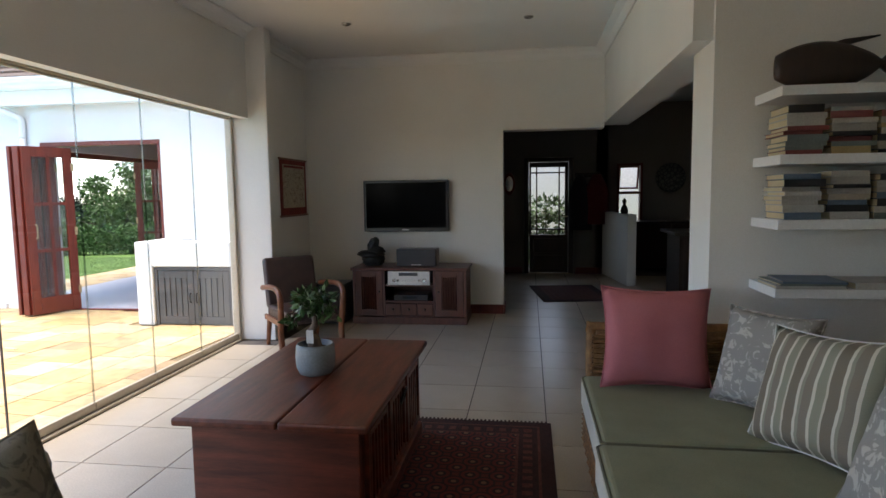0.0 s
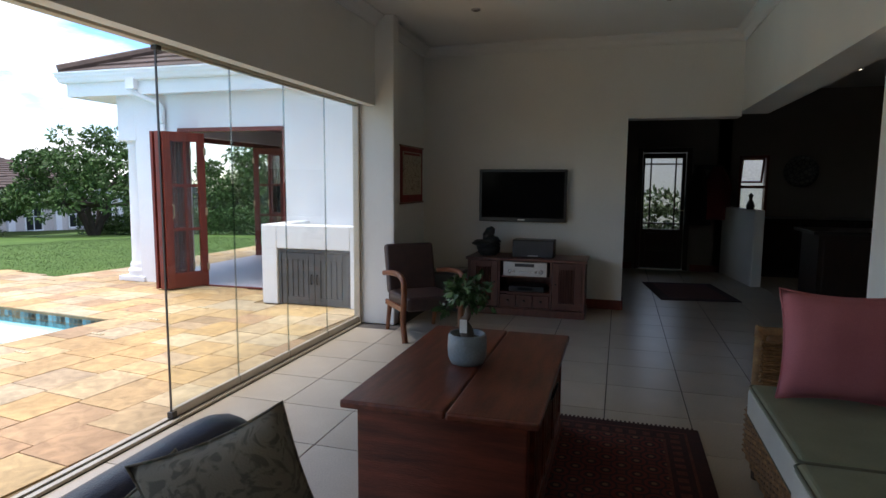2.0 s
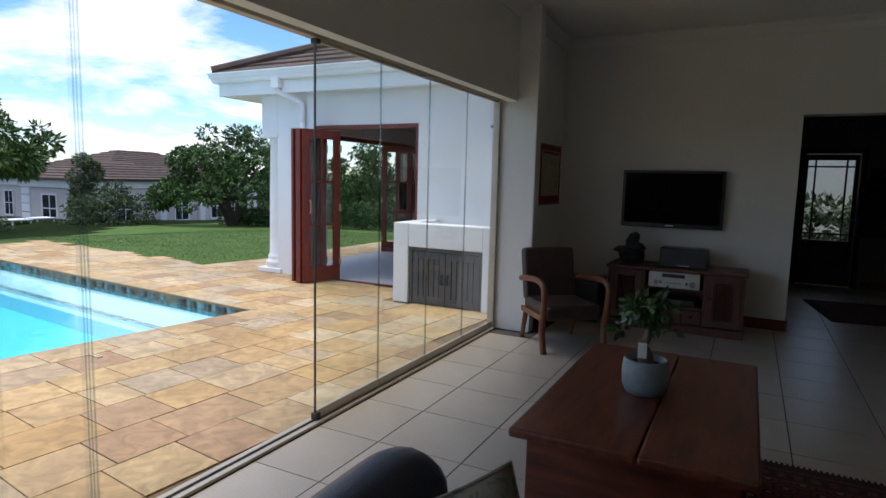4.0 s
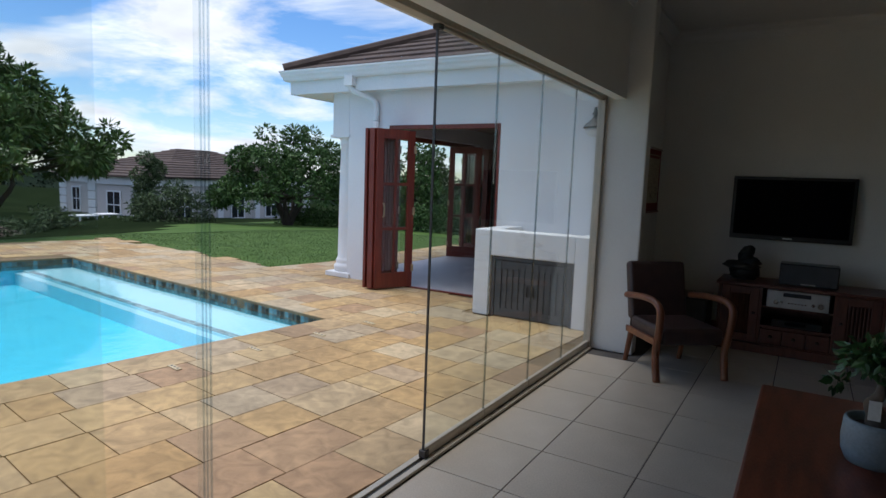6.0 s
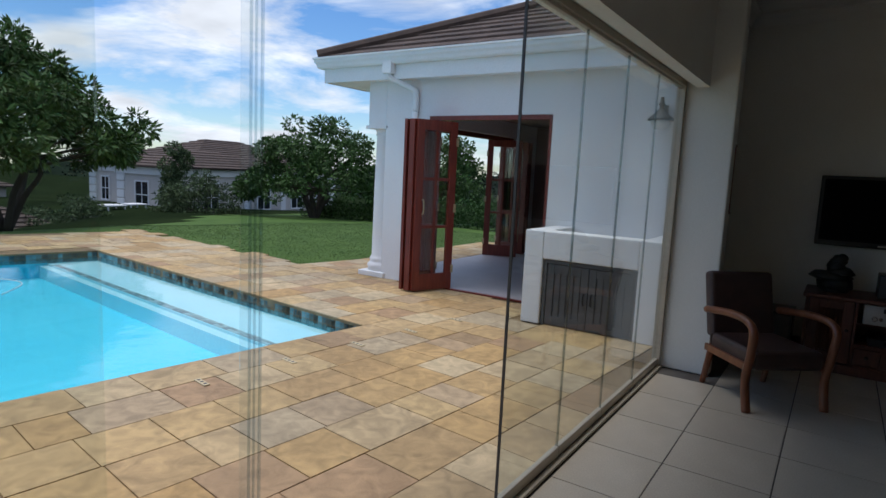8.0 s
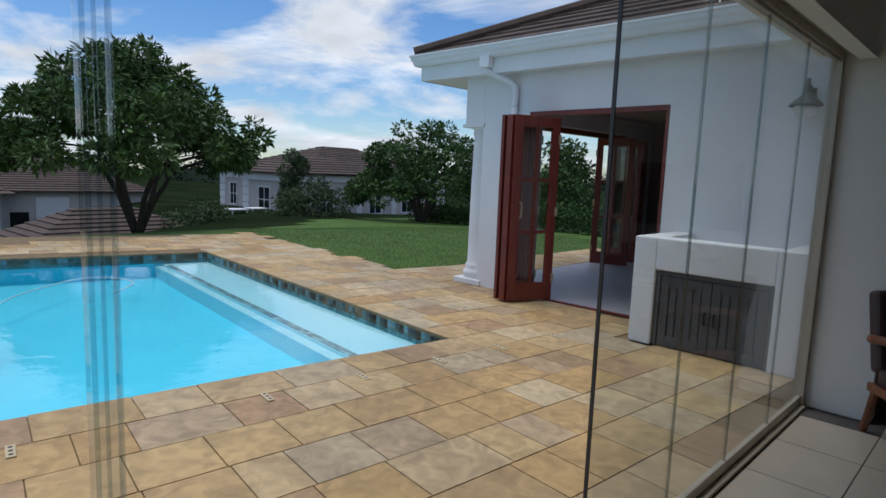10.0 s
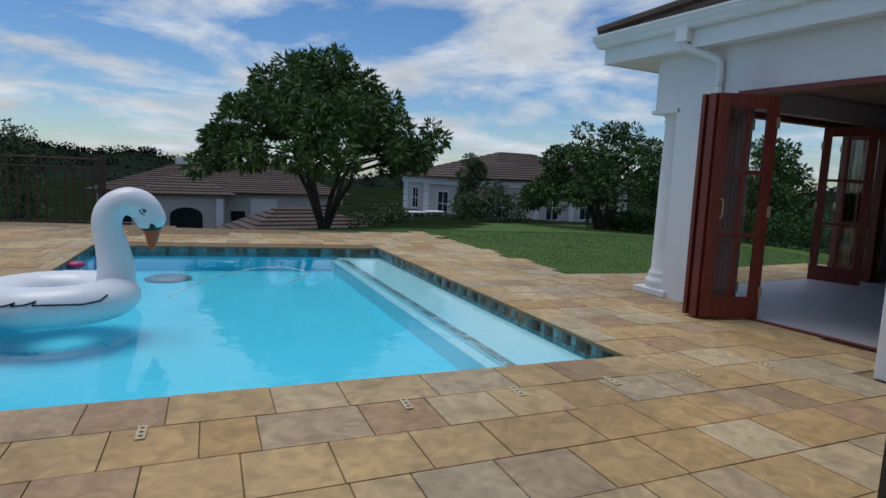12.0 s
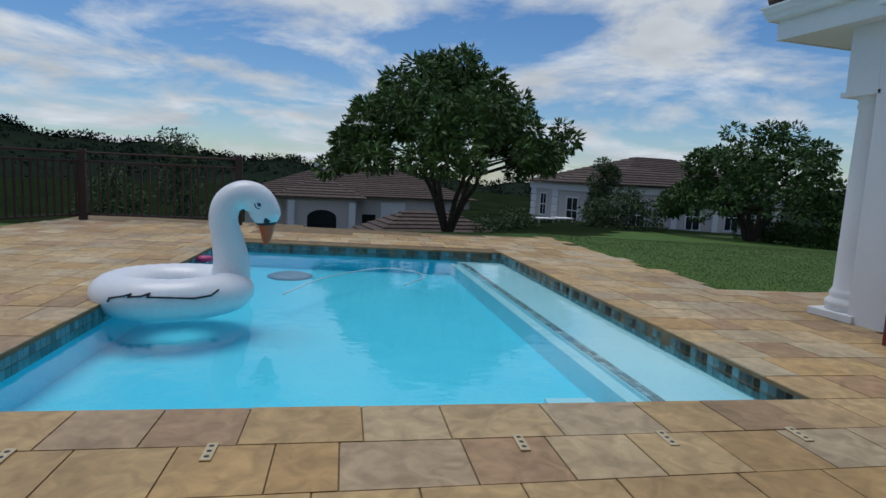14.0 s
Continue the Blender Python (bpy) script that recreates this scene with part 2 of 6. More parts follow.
M_LIP = glass_mat("pale_plastic_lip", (0.84, 0.88, 0.90))
M_SAGE = mat("sage_green_cloth", (0.25, 0.26, 0.17), (0.21, 0.22, 0.14), 0.9, 5, 350, 0.25)
M_SAGEW = mat("pale_sage_cloth", (0.58, 0.57, 0.49), (0.52, 0.51, 0.43), 0.9, 5, 350, 0.25)
M_PINK = mat("dusty_pink_cloth", (0.52, 0.175, 0.19), (0.46, 0.145, 0.16), 0.9, 5, 350, 0.3)
M_FLORAL = pattern_mat("grey_floral_cloth", (0.30, 0.29, 0.27), (0.50, 0.48, 0.44), 13, 0.40, 0.47, kind="noise")
M_OLIVE = pattern_mat("grey_olive_leaf_cloth", (0.23, 0.21, 0.165), (0.13, 0.12, 0.095), 15, 0.40, 0.5, kind="noise")
M_STRIPE = stripe_mat("striped_cloth", ((0.35, 0.32, 0.25), ((0.0, (0.23, 0.20, 0.155)), (0.22, (0.62, 0.58, 0.48)), (0.30, (0.27, 0.27, 0.2)), (0.52, (0.55, 0.5, 0.4)), (0.58, (0.19, 0.16, 0.12)), (0.85, (0.62, 0.58, 0.48)), (0.92, (0.30, 0.29, 0.22)))), 0, 0.14)
M_PIPING = mat("olive_piping", (0.13, 0.125, 0.08), None, 0.9, 20, 300, 0.1)
M_WICKER = mat("wicker", (0.30, 0.165, 0.065), (0.17, 0.085, 0.032), 0.55, 25, 120, 0.3, rnd="island", spread=0.3)
M_RUG = rug_mat("rug_field")
M_RUGB = mat("rug_border", (0.055, 0.018, 0.018), (0.03, 0.012, 0.014), 0.95, 40, 300, 0.4)
M_RUGS = mat("rug_stripe", (0.17, 0.06, 0.045), (0.09, 0.02, 0.02), 0.95, 60, 300, 0.4)
M_POT = mat("blue_grey_glaze", (0.24, 0.29, 0.31), (0.18, 0.22, 0.245), 0.45, 8, 90, 0.12)
M_SOIL = mat("soil", (0.04, 0.028, 0.02), None, 0.95, 20, 100, 0.5)
M_LEAFP = mat("ficus_leaf", (0.05, 0.13, 0.035), (0.03, 0.08, 0.022), 0.4, 10, 60, 0.05, rnd="island", spread=0.35)
M_BARKP = mat("ficus_bark", (0.16, 0.12, 0.09), (0.10, 0.075, 0.055), 0.8, 12, 80, 0.3)
M_PAPER = mat("white_paper", (0.75, 0.74, 0.7), None, 0.8, 4, 80, 0.02)
M_CREAMPAPER = mat("book_pages", (0.62, 0.52, 0.34), (0.5, 0.4, 0.25), 0.9, 6, 300, 0.1)
M_SHELF = mat("white_shelf", (0.78, 0.78, 0.77), (0.74, 0.74, 0.73), 0.5, 2, 60, 0.02)
M_SCROLLRED = mat("scroll_red", (0.24, 0.03, 0.025), (0.17, 0.022, 0.02), 0.8, 8, 100, 0.1)
M_SCROLL = pattern_mat("scroll_print", (0.50, 0.44, 0.32), (0.20, 0.13, 0.09), 22, 0.36, 0.47, kind="noise")
M_DARKSTONE = mat("dark_carved_stone", (0.020, 0.021, 0.020), (0.011, 0.012, 0.011), 0.5, 12, 90, 0.5)
M_GRILLE = mat("grey_speaker_cloth", (0.075, 0.075, 0.078), (0.06, 0.06, 0.062), 0.85, 10, 400, 0.3)
M_GREYDOOR = mat("weathered_grey_steel", (0.085, 0.088, 0.09), (0.06, 0.062, 0.065), 0.5, 6, 90, 0.1)
M_ROOF = mat("brown_roof_tile", (0.10, 0.066, 0.05), (0.06, 0.04, 0.032), 0.85, 4, 60, 0.3, rnd="island", spread=0.22)
M_GUTTER = mat("white_gutter", (0.80, 0.82, 0.82), (0.75, 0.77, 0.77), 0.45, 2, 60, 0.02)
# red-brown plaster; the room's shade is mixed into this colour
M_INSIDE = mat("shade_darkened_brown_plaster", (0.30, 0.23, 0.215), (0.25, 0.19, 0.18), 0.85, 2, 90, 0.06)
M_LILAC = mat("pale_screed", (0.44, 0.42, 0.45), (0.38, 0.365, 0.39), 0.5, 2, 60, 0.05)
M_SWAN = mat("white_vinyl", (0.84, 0.85, 0.87), (0.80, 0.81, 0.84), 0.3, 5, 40, 0.05)
M_BEAK = mat("orange_vinyl", (0.62, 0.10, 0.012), (0.52, 0.075, 0.01), 0.35, 6, 60, 0.03)
M_INK = mat("black_print", (0.015, 0.015, 0.02), None, 0.4, 6, 60, 0.0)
M_EYEBLUE = mat("blue_print", (0.10, 0.18, 0.30), None, 0.4, 6, 60, 0.0)
M_BASIN = mat("blue_pool_plaster", (0.12, 0.71, 0.88), (0.10, 0.67, 0.86), 0.8, 1.2, 40, 0.05)
M_LEDGE = mat("pale_pool_plaster", (0.46, 0.78, 0.85), (0.42, 0.74, 0.82), 0.8, 1.2, 40, 0.05)
M_MOSAIC = mat("teal_mosaic", (0.12, 0.23, 0.25), (0.075, 0.165, 0.19), 0.25, 20, 90, 0.03, rnd="object", spread=0.45)
M_MOSAIC_J = mat("teal_mosaic_far", (0.12, 0.23, 0.25), (0.075, 0.165, 0.19), 0.25, 20, 90, 0.03, rnd="island", spread=0.45)
M_STRIP = mat("grey_blue_step_mosaic", (0.24, 0.36, 0.38), (0.16, 0.27, 0.30), 0.3, 20, 90, 0.03, rnd="object", spread=0.55)
M_MGROUT = mat("pale_grout", (0.32, 0.38, 0.38), None, 0.9, 20, 90, 0.05)
M_GRASS = mat("grass", (0.092, 0.155, 0.038), (0.062, 0.115, 0.027), 0.9, 1.3, 40, 0.6, spec=0.1)
M_BLADE = mat("grass_blade", (0.105, 0.168, 0.045), (0.075, 0.13, 0.034), 0.8, 2, 30, 0.0, rnd="island", spread=0.2)
M_FIELD = mat("rough_slope", (0.022, 0.033, 0.014), (0.010, 0.017, 0.008), 0.95, 0.25, 5, 0.4, spec=0.0)
M_LEAF = mat("tree_leaf", (0.088, 0.145, 0.04), (0.055, 0.105, 0.03), 0.5, 2, 30, 0.0, rnd="island", spread=0.45, spec=0.2)
M_LEAF2 = mat("dark_tree_leaf", (0.07, 0.125, 0.034), (0.044, 0.09, 0.025), 0.55, 2, 30, 0.0, rnd="island", spread=0.45, spec=0.2)
M_LEAF3 = mat("grey_green_leaf", (0.085, 0.12, 0.05), (0.055, 0.085, 0.036), 0.6, 2, 30, 0.0, rnd="island", spread=0.55, spec=0.2)
M_HEDGE = mat("hedge_leaf", (0.055, 0.115, 0.03), (0.03, 0.07, 0.018), 0.6, 2, 30, 0.0, rnd="island", spread=0.45, spec=0.2)
M_BARK = mat("tree_bark", (0.060, 0.048, 0.038), (0.035, 0.028, 0.022), 0.9, 8, 60, 0.5)
M_HILL = mat("wooded_hill", (0.020, 0.030, 0.020), (0.011, 0.017, 0.012), 0.95, 0.12, 1.2, 0.0, rnd="island", spread=0.3, spec=0.0)
M_FENCE = mat("rusty_red_fence", (0.045, 0.017, 0.014), (0.026, 0.011, 0.010), 0.55, 6, 60, 0.15)
M_HOUSE = mat("house_render_grey", (0.55, 0.505, 0.47), (0.49, 0.45, 0.42), 0.9, 0.5, 20, 0.1)
M_HOUSEW = mat("house_trim_white", (0.72, 0.72, 0.72), (0.67, 0.67, 0.67), 0.85, 0.5, 20, 0.05)
M_WINDARK = mat("dark_window_pane", (0.02, 0.024, 0.03), (0.015, 0.018, 0.02), 0.1, 1, 10, 0.0)
M_COATRED = mat("red_coat", (0.13, 0.014, 0.016), None, 0.9, 8, 120, 0.4)
M_COATDK = mat("dark_coat", (0.016, 0.015, 0.017), None, 0.9, 8, 120, 0.4)
M_PLATE = pattern_mat("painted_plate", (0.10, 0.11, 0.10), (0.03, 0.035, 0.035), 16, 0.06, 0.16, 0.35)
M_LAMPGREY = mat("grey_lamp_metal", (0.10, 0.11, 0.11), None, 0.5, 10, 90, 0.1, metal=0.4)
M_OPAL = mat("opal_glass", (0.7, 0.7, 0.68), None, 0.25, 4, 60, 0.0)
M_MAGENTA = mat("magenta_toy", (0.5, 0.04, 0.16), None, 0.4, 6, 60, 0.0)
M_COUNTER = mat("dark_counter", (0.03, 0.024, 0.02), (0.02, 0.016, 0.014), 0.3, 8, 80, 0.03)
M_BULB = mat("lit_bulb", (0.8, 0.75, 0.65), None, 0.4, 4, 60, 0.0)
M_BULB.node_tree.nodes["Principled BSDF"].inputs["Emission Color"].default_value = (1, 0.85, 0.65, 1)
M_BULB.node_tree.nodes["Principled BSDF"].inputs["Emission Strength"].default_value = 1.5
BOOKS = [mat("book_cover", c, None, 0.55, 12, 120, 0.05) for c in
         ((0.42, 0.30, 0.13), (0.38, 0.36, 0.32), (0.02, 0.02, 0.022), (0.20, 0.05, 0.045), (0.10, 0.15, 0.21), (0.45, 0.43, 0.39), (0.14, 0.17, 0.16), (0.36, 0.31, 0.24))]


# ---- mesh helpers ----
def box(x0, y0, z0, x1, y1, z1, bev=0.0, bm=None, seg=2):
    """A box between two corners, its edges rounded by bev; joined into bm where one is given."""
    own = bmesh.new()
    vs = bmesh.ops.create_cube(own, size=1)["verts"]
    for v in vs:
        v.co = Vector(((x0 + x1) / 2 + v.co.x * (x1 - x0), (y0 + y1) / 2 + v.co.y * (y1 - y0), (z0 + z1) / 2 + v.co.z * (z1 - z0)))
    if bev:
        bmesh.ops.bevel(own, geom=own.edges[:], offset=bev, segments=seg, affect="EDGES", profile=0.5)
    return own if bm is None else join(bm, own)


def join(bm, other, m=None):
    if m is not None:
        other.transform(m)
    me = bpy.data.meshes.new("tmp")
    other.to_mesh(me)
    other.free()
    bm.from_mesh(me)
    bpy.data.meshes.remove(me)
    return bm


def lathe(profile, n=32, cx=0.0, cy=0.0):
    """A turned shape from (radius, height) pairs."""
    bm = bmesh.new()
    rings = [[bm.verts.new((cx + r * math.cos(2 * math.pi * i / n), cy + r * math.sin(2 * math.pi * i / n), z)) for i in range(n)] for r, z in profile]
    for a, b in zip(rings, rings[1:]):
        for i in range(n):
            bm.faces.new((a[i], a[(i + 1) % n], b[(i + 1) % n], b[i]))
    if profile[0][0] > 1e-4:
        bm.faces.new(rings[0][::-1])
    if profile[-1][0] > 1e-4:
        bm.faces.new(rings[-1])
    return bm


def tube(points, radii, n=10, bm=None):
    """A round rod along points, tapering through radii."""
    bm = bm or bmesh.new()
    pts = [Vector(p) for p in points]
    if isinstance(radii, (int, float)):
        radii = [radii] * len(pts)
    rings = []
    a = None
    for i, p in enumerate(pts):
        d = (pts[min(i + 1, len(pts) - 1)] - pts[max(i - 1, 0)]).normalized()
        if a is None:
            a = d.cross(Vector((0, 0, 1)) if abs(d.z) < 0.93 else Vector((1, 0, 0))).normalized()
        else:
            a = (a - d * a.dot(d)).normalized()
        b = d.cross(a)
        rings.append([bm.verts.new(p + radii[i] * (math.cos(2 * math.pi * k / n) * a + math.sin(2 * math.pi * k / n) * b)) for k in range(n)])
    for r0, r1 in zip(rings, rings[1:]):
        for k in range(n):
            bm.faces.new((r0[k], r0[(k + 1) % n], r1[(k + 1) % n], r1[k]))
    bm.faces.new(rings[0][::-1])
    bm.faces.new(rings[-1])
    return bm


def curve_pts(pts, n=8):
    """Points on a smooth curve through pts."""
    ps = [Vector(pts[0])] + [Vector(p) for p in pts] + [Vector(pts[-1])]
    out = []
    for i in range(1, len(ps) - 2):
        for k in range(n):
            t = k / n
            a, b, c, d = ps[i - 1:i + 3]
            out.append(0.5 * ((2 * b) + (c - a) * t + (2 * a - 5 * b + 4 * c - d) * t * t + (3 * b - a - 3 * c + d) * t ** 3))
    return out + [ps[-2]]


def part(name, bm, material, parent, label="", smooth=False):
    """One bmesh as one mesh object under a thing or a part."""
    me = bpy.data.meshes.new(name)
    bmesh.ops.recalc_face_normals(bm, faces=bm.faces[:])
    bm.to_mesh(me)
    bm.free()
    me.materials.append(material)
    if smooth:
        me.polygons.foreach_set("use_smooth", [True] * len(me.polygons))
    ob = new(name, me)
    ob.parent = parent
    if label:
        ob["label"] = label
    return ob


def raw_part(name, verts, faces, material, parent, label="", smooth=False):
    me = bpy.data.meshes.new(name)
    me.from_pydata(verts, [], faces)
    me.materials.append(material)
    if smooth:
        me.polygons.foreach_set("use_smooth", [True] * len(me.polygons))
    ob = new(name, me)
    ob.parent = parent
    if label:
        ob["label"] = label
    return ob


def thing(name, label, category, x=0, y=0, z=0, rz=0, group="", kind=""):
    ob = new(name)
    ob.matrix_world = pose(x, y, z, 0, 0, rz)
    ob.empty_display_size = 0.1
    return tagged(ob, label, category, group, kind)


def struct(name, bm, material, label, category):
    return tagged(part(name, bm, material, None), label, category, "", "structure")


def boxes(*lims, bev=0.0):
    bm = bmesh.new()
    for q in lims:
        box(*q, bev=bev, bm=bm)
    return bm


# ---- the house: setting ----
CEIL = 3.02
WY = 8.82      # wall of the television
GY = 7.30      # end of the glass wall
GAP0, GAP1 = 3.06, 4.665   # open stretch of the glass wall
floor = struct("floor", box(-0.02, -2.0, -0.2, 8.0, 14.0, -0.004), M_GROUT, "cream porcelain floor tiles with dark grout joints", "floor")
struct("ceiling", box(-0.5, -2.2, CEIL, 8.2, 14.2, CEIL + 0.15), M_CEIL, "plain white plastered ceiling", "ceiling")
struct("wall_television", boxes((-0.03, WY, 0, 2.566, WY + 0.25, CEIL), (2.566, WY, 2.143, 3.7, WY + 0.25, CEIL)), M_WALL, "off-white painted wall that carries the television", "wall")
struct("wall_recess", boxes((-0.03, GY + 0.17, 0, 0.2, WY, CEIL)), M_WALL, "off-white painted side wall of a recess", "wall")
struct("wall_pier", boxes((-0.03, GY + 0.03, 0, 0.385, GY + 0.17, CEIL), bev=0.012), M_WALL, "white plastered pier at the end of the glass wall", "wall")
struct("wall_lintel", boxes((-0.1, -2.0, 2.26, 0.19, GY + 0.03, CEIL), (-0.1, -2.0, 2.20, -0.072, GY + 0.03, 2.26), (0.10, -2.0, 2.17, 0.19, GY + 0.03, 2.26)), M_WALL, "deep white plastered lintel over the glass wall", "wall")
struct("beam", boxes((3.70, 5.16, 2.19, 4.0, WY + 0.25, CEIL)), M_WALL, "white plastered beam over the kitchen opening", "beam")
struct("wall_shelves", boxes((3.80, 5.13, 0, 8.0, 5.52, CEIL)), M_WALL, "grey-white painted wall that carries floating shelves", "wall")
struct("wall_east", boxes((7.9, -2.0, 0, 8.1, 14.0, CEIL)), M_WALL, "plain painted wall", "wall")
struct("wall_south", boxes((-0.3, -2.2, 0, 8.1, -2.0, CEIL)), M_WALL, "plain painted wall", "wall")
struct("wall_hall_west", boxes((2.1, WY + 0.25, 0, 2.3, 12.4, CEIL)), M_TAUPE, "taupe painted hall wall", "wall")
DX0, DX1, HY = 2.80, 3.60, 12.4
struct("wall_hall", boxes((2.1, HY, 0, DX0, HY + 0.25, CEIL), (DX0, HY, 2.0, DX1, HY + 0.25, CEIL), (DX1, HY, 0, 4.2, HY + 0.25, CEIL)), M_TAUPE, "taupe painted hall wall round the front door", "wall")
struct("wall_kitchen", boxes((4.2, 13.2, 0, 4.46, 13.45, CEIL), (4.46, 13.2, 0, 4.92, 13.45, 0.85), (4.46, 13.2, 1.93, 4.92, 13.45, CEIL), (4.92, 13.2, 0, 8.0, 13.45, CEIL), (4.0, HY, 0, 4.2, 13.45, CEIL)), M_TAUPE, "taupe painted kitchen wall with a small window", "wall")
low = struct("wall_low", bmesh.new(), M_WALL, "low white plastered wall between hall and kitchen", "wall")
bm = box(-0.07, 0, 0, 0.07, 1.45, 1.08, bev=0.015)
low.data = part("tmp_low", bm, M_WALL, None).data
bpy.data.objects.remove(bpy.data.objects["tmp_low"])
low.matrix_world = pose(4.38, 11.0, 0, 0, 0, 8)

# cornices and skirtings
def cornice(x0, y0, x1, y1, nx, ny):
    bm = bmesh.new()
    prof = [(0, 0.11), (0.012, 0.11), (0.02, 0.085), (0.045, 0.05), (0.08, 0.03), (0.1, 0.018), (0.1, 0)]
    rows = []
    for px, py in ((x0, y0), (x1, y1)):
        rows.append([bm.verts.new((px + nx * a, py + ny * a, CEIL - b)) for a, b in prof])
    for i in range(len(prof) - 1):
        bm.faces.new((rows[0][i], rows[0][i + 1], rows[1][i + 1], rows[1][i]))
    return struct("trim", bm, M_CEIL, "white moulded plaster cornice", "cornice")


cornice(0.2, WY - 0.002, 3.7, WY - 0.002, 0, -1)
cornice(0.192, -2.0, 0.192, GY + 0.03, 1, 0)
cornice(3.698, 5.16, 3.698, WY, -1, 0)
cornice(0.202, GY + 0.17, 0.202, WY, 1, 0)
for lim in ((0.2, WY - 0.018, 0, 2.566, WY - 0.001, 0.11), (2.568, WY - 0.018, 0, 2.584, WY + 0.25, 0.11), (2.3, HY - 0.018, 0, DX0 - 0.06, HY - 0.001, 0.11), (DX1 + 0.06, HY - 0.018, 0, 4.1, HY - 0.001, 0.11)):
    struct("baseboard", box(*lim, bev=0.004), M_REDWOOD, "dark red-stained timber skirting board", "skirting")

# ---- glass wall ----
rail = tagged(thing("window_1", "frameless folding glass wall in champagne aluminium tracks", "glass wall", 0, 0, 0, kind="structure"))
part("bottom_track", boxes((-0.045, -2.0, 0, -0.012, GY, 0.018), (0.012, -2.0, 0, 0.045, GY, 0.018), bev=0.003), M_ALU, rail, "champagne aluminium floor track")
part("track_slot", box(-0.012, -2.0, 0, 0.012, GY, 0.008), M_ALUDARK, rail)
part("top_track", boxes((-0.07, -2.0, 2.215, 0.09, GY + 0.03, 2.255), (-0.03, -2.0, 2.175, 0.03, GY + 0.03, 2.215), bev=0.004), M_ALU, rail, "champagne aluminium head track")
part("end_frame", boxes((-0.035, GY - 0.01, 0, 0.03, GY + 0.028, 2.2), bev=0.004), M_ALU, rail)
PW = (GY - GAP1) / 4


def glass_panel(y0, y1, x=0.0, edge0=None, edge1=None):
    pane = part("pane", box(x - 0.005, y0 + 0.004, 0.075, x + 0.005, y1 - 0.004, 2.16), M_GLASS, rail)
    pane.visible_shadow = False
    part("panel_rail", box(x - 0.014, y0 + 0.004, 0.02, x + 0.014, y1 - 0.004, 0.075, bev=0.004), M_ALU, pane, "champagne aluminium rail at the panel's foot")
    part("panel_rail", box(x - 0.014, y0 + 0.004, 2.16, x + 0.014, y1 - 0.004, 2.19, bev=0.004), M_ALU, pane)
    if edge1:
        part("seal_strip", box(x - 0.006, y1 - 0.003, 0.03, x + 0.006, y1 + 0.002, 2.17), edge1, pane)
    if edge0:
        part("seal_strip", box(x - 0.006, y0 - 0.001, 0.02, x + 0.006, y0 + 0.005, 2.18), edge0, pane)


for i in range(4):
    y0 = GAP1 + i * PW
    glass_panel(y0, y0 + PW, 0.0, M_SEALDK if i == 0 else None, M_SEAL)
part("hinge_block", box(-0.02, GAP1 - 0.012, 0.02, 0.02, GAP1 + 0.03, 0.06, bev=0.004), M_ALUDARK, rail)
part("hinge_block", box(-0.02, GAP1 - 0.012, 2.15, 0.02, GAP1 + 0.03, 2.2, bev=0.004), M_ALUDARK, rail)
for i in range(8):
    y1 = GAP0 - i * PW
    glass_panel(y1 - PW, y1, 0.0, None, None if i == 0 else M_SEAL)
# edge of the panels pushed aside
edge_p = part("clear_profile", box(0.187, 3.210, 0.03, 0.213, 3.240, 2.18, bev=0.004), M_CLEAR, rail, "clear plastic edge profile")
for x, y, w in ((0.2135, 3.210, 0.005), (0.2135, 3.2215, 0.004), (0.2135, 3.234, 0.006)):
    part("profile_lip", box(x, y, 0.03, x + 0.0025, y + w, 2.18), M_LIP, edge_p, "pale plastic lip")
for z0, z1 in ((0.0, 0.03), (2.18, 2.21)):
    part("panel_rail", box(0.03, 3.212, z0, 0.212, 3.238, z1, bev=0.004), M_ALU, edge_p)

# ---- front door and kitchen window ----
door = thing("door_1", "dark timber front door with leaded bevelled glass", "door", 3.2, HY + 0.1, 0, kind="structure")
W2 = (DX1 - DX0) / 2
part("door_frame", boxes((-W2 - 0.02, -0.12, 0, -W2 + 0.06, 0.06, 2.02), (W2 - 0.06, -0.12, 0, W2 + 0.02, 0.06, 2.02), (-W2 + 0.06, -0.12, 1.95, W2 - 0.06, 0.06, 2.02), bev=0.006), M_DARKWOOD, door)
part("leaf", boxes((-W2 + 0.065, -0.03, 0.01, W2 - 0.065, 0.03, 0.68), (-W2 + 0.065, -0.03, 0.68, -0.30, 0.03, 1.945), (0.28, -0.03, 0.68, W2 - 0.065, 0.03, 1.945), (-0.30, -0.03, 1.86, 0.28, 0.03, 1.945), bev=0.004), M_DARKWOOD, door)
for zz0, zz1 in ((0.08, 0.32), (0.36, 0.62)):
    part("panel", box(-0.26, -0.042, zz0, 0.26, -0.03, zz1, bev=0.01), M_DARKWOOD, door)
for xs in (-0.205, 0.185):
    part("glazing_bar", box(xs - 0.012, -0.02, 0.68, xs + 0.012, 0.02, 1.86), M_DARKWOOD, door)
for zs in (0.775, 1.765):
    part("glazing_bar", box(-0.30, -0.018, zs - 0.012, 0.28, 0.018, zs + 0.012), M_DARKWOOD, door)
pane = part("pane", box(-0.30, -0.004, 0.68, 0.28, 0.004, 1.86), M_GLASS, door)
pane.visible_shadow = False
part("handle", tube(curve_pts([(0.32, -0.04, 1.0), (0.32, -0.08, 1.0), (0.24, -0.08, 1.0)], 4), 0.009, 8), M_BRASS, door, "brass lever handle")
